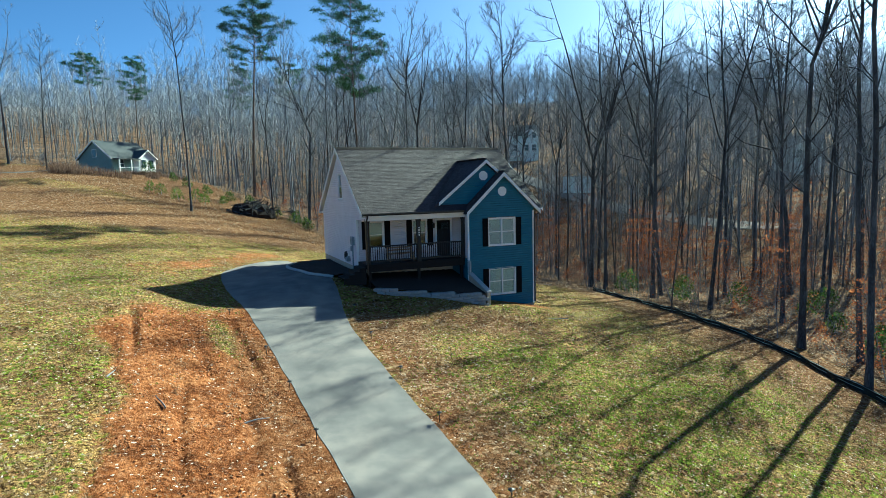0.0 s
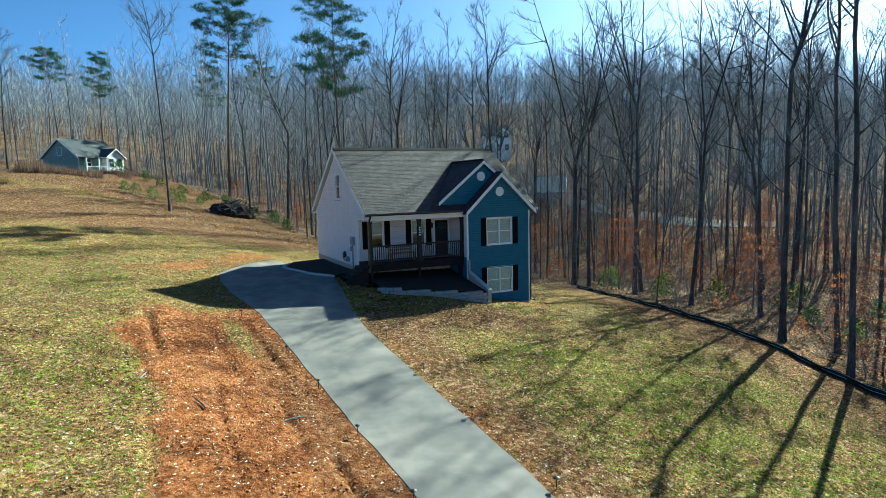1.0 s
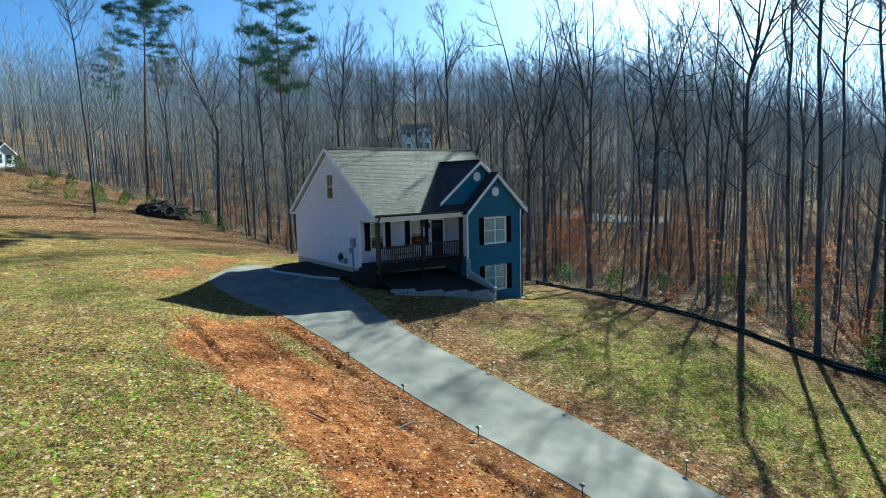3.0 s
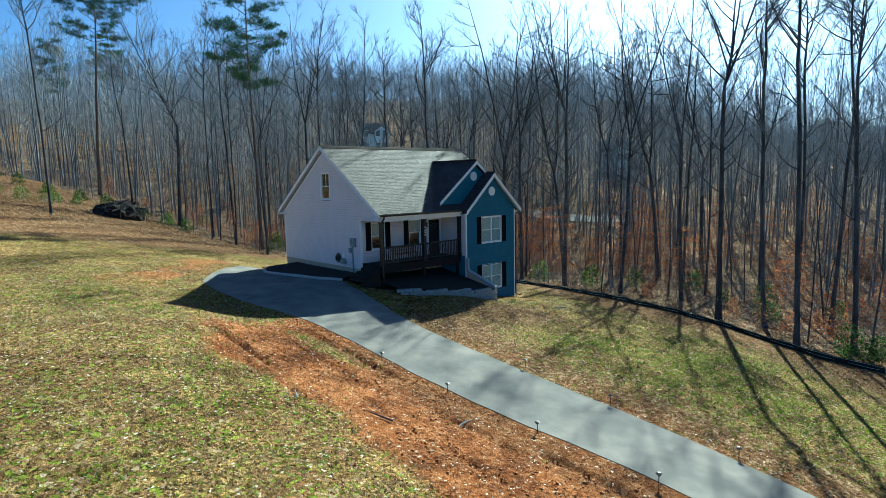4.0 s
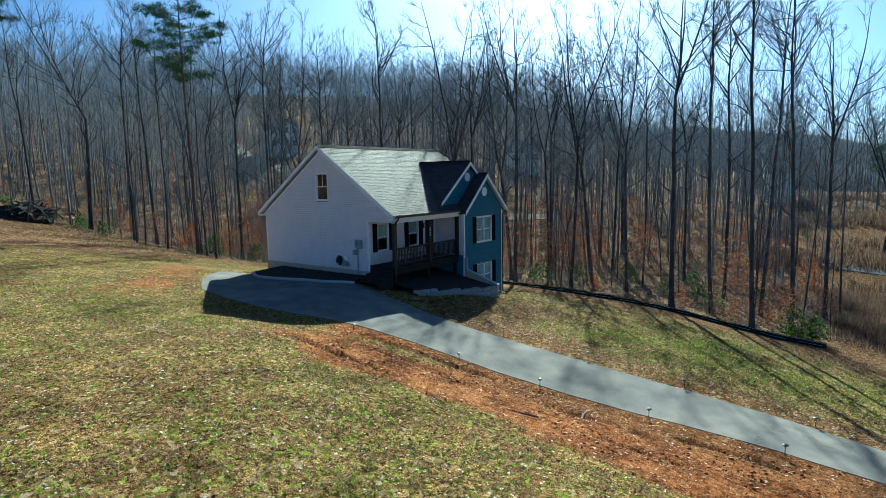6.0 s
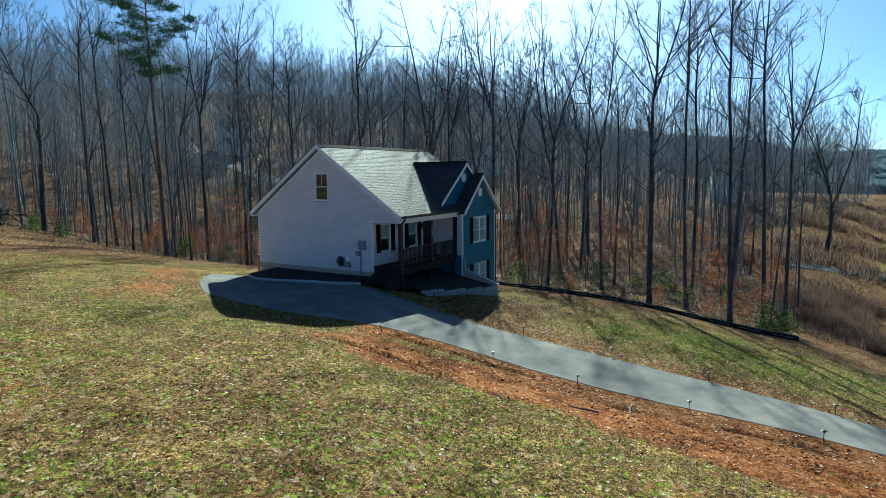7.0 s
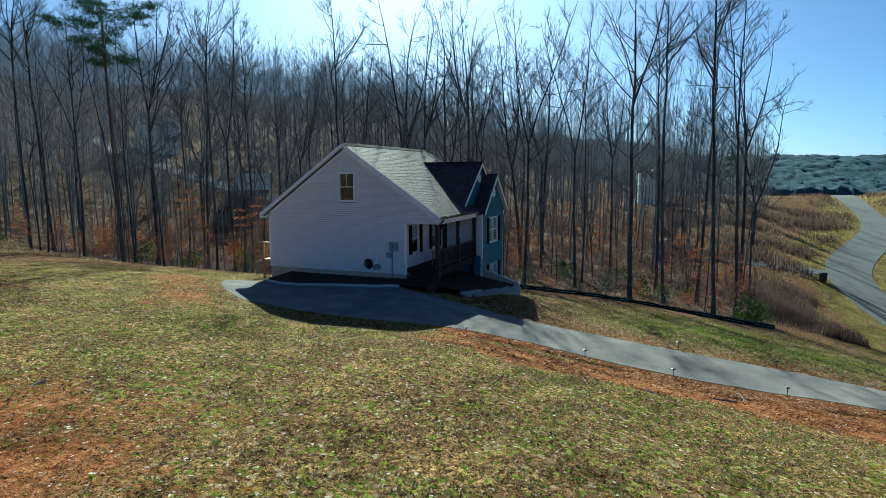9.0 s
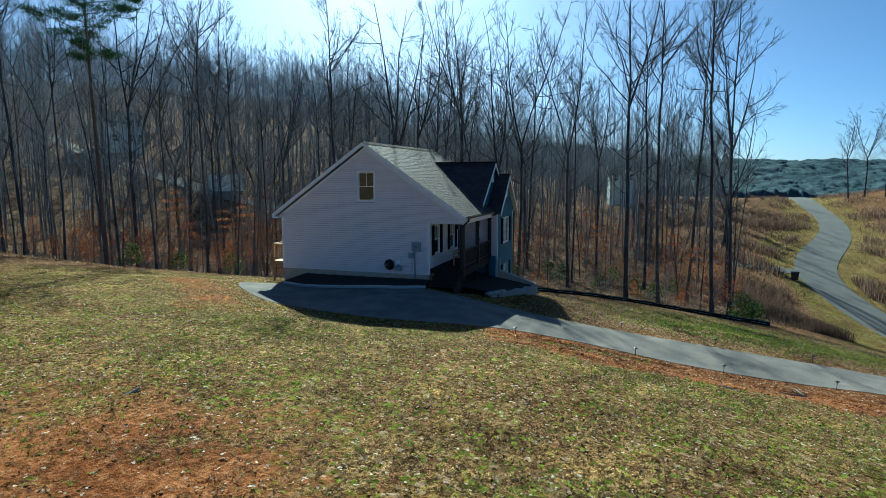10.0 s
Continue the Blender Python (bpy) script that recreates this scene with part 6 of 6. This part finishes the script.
flakes("fallen_leaves", 5, x, y, ground_z(x, y) + 0.012, 0.034, M["leaves"], "dry leaves scattered over the lawn", "leaves", 0.22)
x, y = lawn_places(50, 12000, -30, 20, -30, 10, lambda x, y: ease(0.25 + 0.9 * wobble(x, y, 0.45, 7) + 0.7 * wobble(x, y, 1.6, 1)) * (1 - 0.92 * dirt_amount(x, y)))
flakes("leaf_debris", 17, x, y, ground_z(x, y) + 0.02, 0.030, M["debris"], "dark clumps of rotting leaves and dead grass", "debris", 0.5)
x, y = lawn_places(46, 9000, -4, 12, -24, -4.5, lambda x, y: np.clip(np.exp(-((x + 1.2) / 1.6) ** 2) + np.exp(-((x - 4) / 5) ** 2 - ((y + 7) / 2.4) ** 2), 0, 1))
flakes("fallen_leaves", 6, x, y, ground_z(x, y) + 0.02, 0.036, M["leaves"], "dry leaves drifted beside the driveway", "leaves", 0.25)
x, y = lawn_places(47, 1500, -11, -4.8, -24, -4, lambda x, y: dirt_amount(x, y))
x2, y2 = lawn_places(49, 15000, -30, 16, -28, 8, lambda x, y: (0.6 + 0.4 * wobble(x, y, 1.3, 2)) * (1 - 0.93 * dirt_amount(x, y)))
flakes("pale_leaves", 15, x2, y2, ground_z(x2, y2) + 0.015, 0.026, M["paleleaf"], "bleached leaves and chips scattered on the ground", "leaves", 0.25)
flakes("clay_clods", 7, x, y, ground_z(x, y) + 0.006, 0.021, M["clods"], "clods, chips and small stones on the bare clay", "clods", 0.35)


def lumps(name, seed, x, y, size, material, label, category):
    """Uneven clods, eight faces each, half sunk in the ground."""
    r = np.random.default_rng(seed)
    n = len(x)
    dirs = np.array(((1, 0, 0), (0, 1, 0), (-1, 0, 0), (0, -1, 0), (0, 0, 1), (0, 0, -1)), float)
    s_ = size * r.uniform(0.35, 1.0, n) ** 2 * 1.8
    c = np.stack([x, y, ground_z(x, y) + s_ * 0.25], -1)
    V = (c[:, None, :] + dirs[None] * (s_[:, None] * r.uniform(0.6, 1.3, (n, 6)))[:, :, None] * (1, 1, 0.7) + r.normal(0, 0.15, (n, 6, 3)) * s_[:, None, None]).reshape(-1, 3)
    tri = np.array(((0, 1, 4), (1, 2, 4), (2, 3, 4), (3, 0, 4), (1, 0, 5), (2, 1, 5), (3, 2, 5), (0, 3, 5)))
    return merged(name, [(V, (6 * np.arange(n)[:, None, None] + tri[None]).reshape(-1, 3))], material, label, category)


x, y = lawn_places(63, 1300, -12, -4.8, -27, -4, lambda x, y: dirt_amount(x, y) * ease(0.35 + 0.9 * wobble(x, y, 0.7, 5) + 0.5 * np.exp(-((x - drive_edges(y)[0] + 0.5) / 0.5) ** 2)))
lumps("clay_clods", 64, x, y, 0.034, M["clods"], "red clay clods lying loose on the bare strip", "clods")
x, y = lawn_places(65, 1300, -30, -8, -28, 8, lambda x, y: 0.3 + 0.7 * ease(wobble(x, y, 1.2, 6)))
lumps("soil_crumbs", 66, x, y, 0.02, M["soil"], "dark crumbs of soil in the thin grass", "clods")
x, y = lawn_places(48, 3600, -10.6, -5.5, -24, -6, lambda x, y: (np.exp(-((x + 6.2) / 0.5) ** 2) + np.exp(-((x + 10.1 - 0.09 * (y + 7)) / 0.16) ** 2) + np.exp(-((x + 7.0 - 0.06 * (y + 8)) / 0.14) ** 2) + np.exp(-((x + 8.6 - 0.05 * (y + 10)) / 0.12) ** 2)) * ease(0.35 + wobble(x, y, 0.8, 3)))
flakes("fallen_leaves", 8, x, y, ground_z(x, y) + 0.02, 0.034, M["leaves"], "dry leaves along the driveway's edge", "leaves", 0.25)

# leaves and chips along the wood's edge
x, y = lawn_places(67, 9000, -24, 13, 17, 50, lambda x, y: ease((y - np.interp(x, [-24, -15.3, -8.1, -2.4, 2.7, 13], [48, 43.5, 31, 27.3, 23.2, 16]) + 2) / 4))
flakes("fallen_leaves", 20, x, y, ground_z(x, y) + 0.03, 0.07, M["leaves"], "dry leaves and chips along the wood's edge", "leaves", 0.35)
# leaves lying under the trees
lr = np.random.default_rng(61)
x, y = lr.uniform(-14, 60, 90000), lr.uniform(-22, 62, 90000)
ok = ~in_open(x, y) & (np.abs(wobble(x, y, 2.6, 3)) < 0.42) & (lr.uniform(0, 1, 90000) < np.clip(26 / np.maximum(out(x, y), 1), 0, 1))
x, y = x[ok][:26000], y[ok][:26000]
flakes("fallen_leaves", 19, x, y, lie(x, y) + 0.03, 0.075, M["leaves"], "dry leaves covering the woodland floor", "leaves", 0.35)

# rust-leaved saplings and brush in the wood
def leafy(name, seed, spots, tall, spread, count, size, material, label, category, bushy=False):
    r = np.random.default_rng(seed)
    xs, ys, zs, stems = [], [], [], []
    for x, y, s in spots:
        h = tall * s
        g = height(x, y)
        lean = r.normal(0, 0.08, 2)
        line = [np.array((x, y, g - 0.1)), np.array((x + lean[0] * h, y + lean[1] * h, g + h * 0.5)), np.array((x + lean[0] * 2 * h, y + lean[1] * 2 * h, g + h))]
        buf = ([], [])
        tube(buf, line, [0.03 * s, 0.02 * s, 0.006], 3)
        layers = int(count * s)
        f = r.uniform(0.15, 1.0, layers)
        a = np.round(r.uniform(0, 6.28, layers) / 0.7) * 0.7 + r.normal(0, 0.2, layers)
        rad = spread * s * (np.sqrt(np.clip(1.08 - f * f, 0, 1)) if bushy else 1.15 - f) * r.uniform(0.15, 1.0, layers) ** 0.6
        xs.append(x + lean[0] * 2 * h * f + rad * np.cos(a))
        ys.append(y + lean[1] * 2 * h * f + rad * np.sin(a))
        zs.append(g + np.round(f * 9) / 9 * h + r.normal(0, 0.10, layers))
        for q in range(7):
            f0, aa = r.uniform(0.15, 0.9), q * 0.9
            p = line[0] + (line[2] - line[0]) * f0
            tube(buf, [p, p + np.array((math.cos(aa), math.sin(aa), 0.35)) * spread * s * (1.1 - f0)], [0.012 * s, 0.004], 3)
        stems.append((np.array(buf[0]), np.array(buf[1])))
    merged(name + "_stems", stems, M["twig"], "thin stems of " + label, category)
    flakes(name, seed, np.concatenate(xs), np.concatenate(ys), np.concatenate(zs), size, material, label, category, 0.7)


r = np.random.default_rng(12)
pts = scatter(51, 14, 66, -16, 45, 2.5, lambda x, y: (out(x, y) < 62) & (wobble(x, y, 3.1, 4) > 0.15))
leafy("beech_saplings", 9, [(x, y, r.uniform(0.3, 1.0) ** 2 * 1.6) for x, y in pts[:150]], 5.0, 2.6, 900, 0.055, M["rust"], "understory saplings holding rust-brown leaves", "saplings")
pts = scatter(52, -10, 24, 16, 60, 3.3, lambda x, y: out(x, y) < 60)
leafy("beech_saplings", 10, [(x, y, r.uniform(0.4, 0.9)) for x, y in pts[:34]], 4.6, 2.0, 700, 0.055, M["rust"], "understory saplings holding rust-brown leaves", "saplings")
leafy("evergreen_shrubs", 11, [(x, y, r.uniform(0.6, 1.0)) for x, y in ((20.4, -17.4), (21.4, -18.2), (-6.0, 52), (-8.5, 55), (-10, 58), (-3.5, 50), (-1.0, 48.5), (4.8, 41), (9.0, 29), (-13.5, 62), (30, -6), (33, -2), (36, -7), (27, 4), (28.5, 5.5), (31, 2), (26, -11), (29, -9.5), (34, -13), (25.5, 9), (38, 0), (12, 27), (15.5, 24))], 2.0, 1.1, 560, 0.085, M["evergreen"], "low evergreen shrubs at the wood's edge", "shrubs", True)




def road_gap(x, y):
    """Metres to the middle of the road."""
    best = np.full(np.shape(x), 1e9)
    for (xa, ya), (xb, yb) in zip(ROAD_LINE, ROAD_LINE[1:]):
        t = np.clip(((x - xa) * (xb - xa) + (y - ya) * (yb - ya)) / ((xb - xa) ** 2 + (yb - ya) ** 2), 0, 1)
        best = np.minimum(best, np.hypot(x - xa - t * (xb - xa), y - ya - t * (yb - ya)))
    return best


def brush(name, seed, boxes_, n, tall, label, wide=0.022):
    """Upright dry stalks, matted together."""
    r = np.random.default_rng(seed)
    X, Y, H = [], [], []
    for x0, x1, y0, y1, k in boxes_:
        c = int(n * k)
        ax, ay = r.uniform(x0, x1, c), r.uniform(y0, y1, c)
        clump = ease(0.45 + 0.9 * wobble(ax, ay, 2.2, seed))
        ok = (r.uniform(0, 1, c) < clump) & (road_gap(ax, ay) > 4.2)
        X.append(ax[ok]); Y.append(ay[ok]); H.append(tall * (0.4 + 0.7 * clump[ok]))
    x, y, h = map(np.concatenate, (X, Y, H))
    m = len(x)
    a, w = r.uniform(0, 6.28, m), wide
    z = lie(x, y)
    h = h * r.uniform(0.5, 1.2, m)
    lean = r.normal(0, 0.25, (m, 2))
    V = np.stack([np.stack([x - w * np.sin(a), y + w * np.cos(a), z], -1), np.stack([x + w * np.sin(a), y - w * np.cos(a), z], -1), np.stack([x + lean[:, 0] * h, y + lean[:, 1] * h, z + h], -1)], 1).reshape(-1, 3)
    return merged(name, [(V, np.arange(3 * m).reshape(-1, 3))], M["drybrush"], label, "brush")


brush("dry_brush", 13, [(24, 48, -25.5, -17.0, 1.4), (-38, -9, 60, 88, 1.0), (-26, -12, 57, 66, 0.5)], 22000, 0.9, "dense dry brown brush and tall dead grass")
brush("dry_brush", 18, [(48, 115, -38, -9, 1.4), (58, 175, -95, -38, 2.4)], 22000, 1.1, "reddish-brown brush on the banks beside the road", 0.06)

brush("dry_brush", 21, [(-24, -15, 54, 61, 0.14)], 22000, 1.3, "tall tan grass and dead brush before the green house", 0.03)
brush("dry_brush", 14, [(31, 47, -24.5, -18.5, 1.0)], 9000, 1.1, "thicket of reddish-brown twigs beside the lane")
leafy("young_shrubs", 16, [(20.3, -17.2, 0.6), (20.9, -16.6, 0.4), (21.4, -17.9, 0.55), (-12.6, 46.5, 0.9), (-11.3, 45.8, 1.0), (-9.4, 43.6, 1.1), (-7.8, 44.0, 1.2), (-6.6, 44.8, 0.9), (-4.6, 46.5, 0.8), (3.2, 44.0, 1.1), (4.2, 45.0, 0.8), (10.4, 52.5, 1.0), (2.0, 46.5, 0.9)], 1.3, 0.75, 500, 0.06, M["fresh"], "bright green young shrubs at the wood's edge", "shrubs", True)

# heap of cut branches at the edge of the yard
heap = thing("brush_pile", on(-1.5, 43.5), 20, label="dark heap of cut branches and roots", category="brush pile")
heap.scale = (1.1, 1.1, 2.0)
rb = np.random.default_rng(3)
buf = ([], [])
for _ in range(150):
    c = rb.normal(0, 1, 3) * (1.7, 0.9, 0.25) + (0, 0, 0.45)
    c[2] = abs(c[2]) * max(0.2, 1 - abs(c[0]) / 4)
    d = rb.normal(0, 1, 3) * (1, 0.8, 0.35)
    d /= np.linalg.norm(d)
    ln = rb.uniform(0.5, 1.6)
    buf = ([], [])
    tube(buf, [c - d * ln / 2, c + d * ln / 2 + rb.normal(0, 0.1, 3)], [rb.uniform(0.02, 0.07), 0.012], 4)
    part_ = new("branch", raw_mesh("branch", *buf, M["bark"]))
    part_.parent = heap
bm = bmesh.new()
bmesh.ops.create_icosphere(bm, subdivisions=3, radius=1.0, matrix=Matrix.Diagonal((2.4, 1.3, 0.8, 1)))
for v in bm.verts:
    v.co *= 1 + 0.25 * noise.noise(v.co * 1.7)
part("soil_core", bm, M["mulch"], heap)

# sticks and a stump of timber lying on the clay
for k, (x, y, a, ln) in enumerate([(-10.4, -12.2, 70, 0.5), (-9.0, -14.0, 95, 0.8), (-13.4, -19.6, 80, 0.8), (-6.8, -14.6, 30, 0.7), (-12.0, -20.4, 84, 0.6), (8.5, -6.0, 170, 1.3), (-18.9, -0.5, 150, 0.7)]):
    buf = ([], [])
    q = np.random.default_rng(k)
    tube(buf, grow(q, (-ln / 2, 0, 0.03), (1, 0, 0.03), ln, 4, 0.12, 0.0), [0.028, 0.025, 0.022, 0.016, 0.008], 5)
    ob = new("fallen_stick", raw_mesh("fallen_stick", *buf, M["twig"]))
    ob.matrix_basis = pose(x, y, float(ground_z(np.array(x), np.array(y))), 0, 0, a)
    tagged(ob, "dead stick lying on the ground", "stick", "sticks")

# the wooded ridge on the horizon, seen down the road: one uneven canopy of crowns, haze in its colour
ang, dist = np.arange(-0.46, 0.24, 0.0055), np.concatenate([[296, 300], np.arange(303, 660, 2.6)])
A, D = np.meshgrid(ang, dist, indexing="ij")
rr = np.random.default_rng(77)
A, D = A + rr.uniform(-0.0022, 0.0022, A.shape), D + rr.uniform(-1.1, 1.1, D.shape)
X, Y = D * np.cos(A), D * np.sin(A)
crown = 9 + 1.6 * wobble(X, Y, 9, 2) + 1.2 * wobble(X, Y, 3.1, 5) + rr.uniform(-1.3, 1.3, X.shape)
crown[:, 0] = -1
n, m = X.shape
i = np.arange(n * m).reshape(n, m)
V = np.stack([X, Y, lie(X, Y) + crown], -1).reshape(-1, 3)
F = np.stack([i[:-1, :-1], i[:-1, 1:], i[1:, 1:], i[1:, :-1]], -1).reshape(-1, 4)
ridge = merged("ridge_woods", [(V, F)], M["hazyridge"], "wooded ridge on the horizon", "woodland")
ridge.data.polygons.foreach_set("use_smooth", [True] * len(ridge.data.polygons))
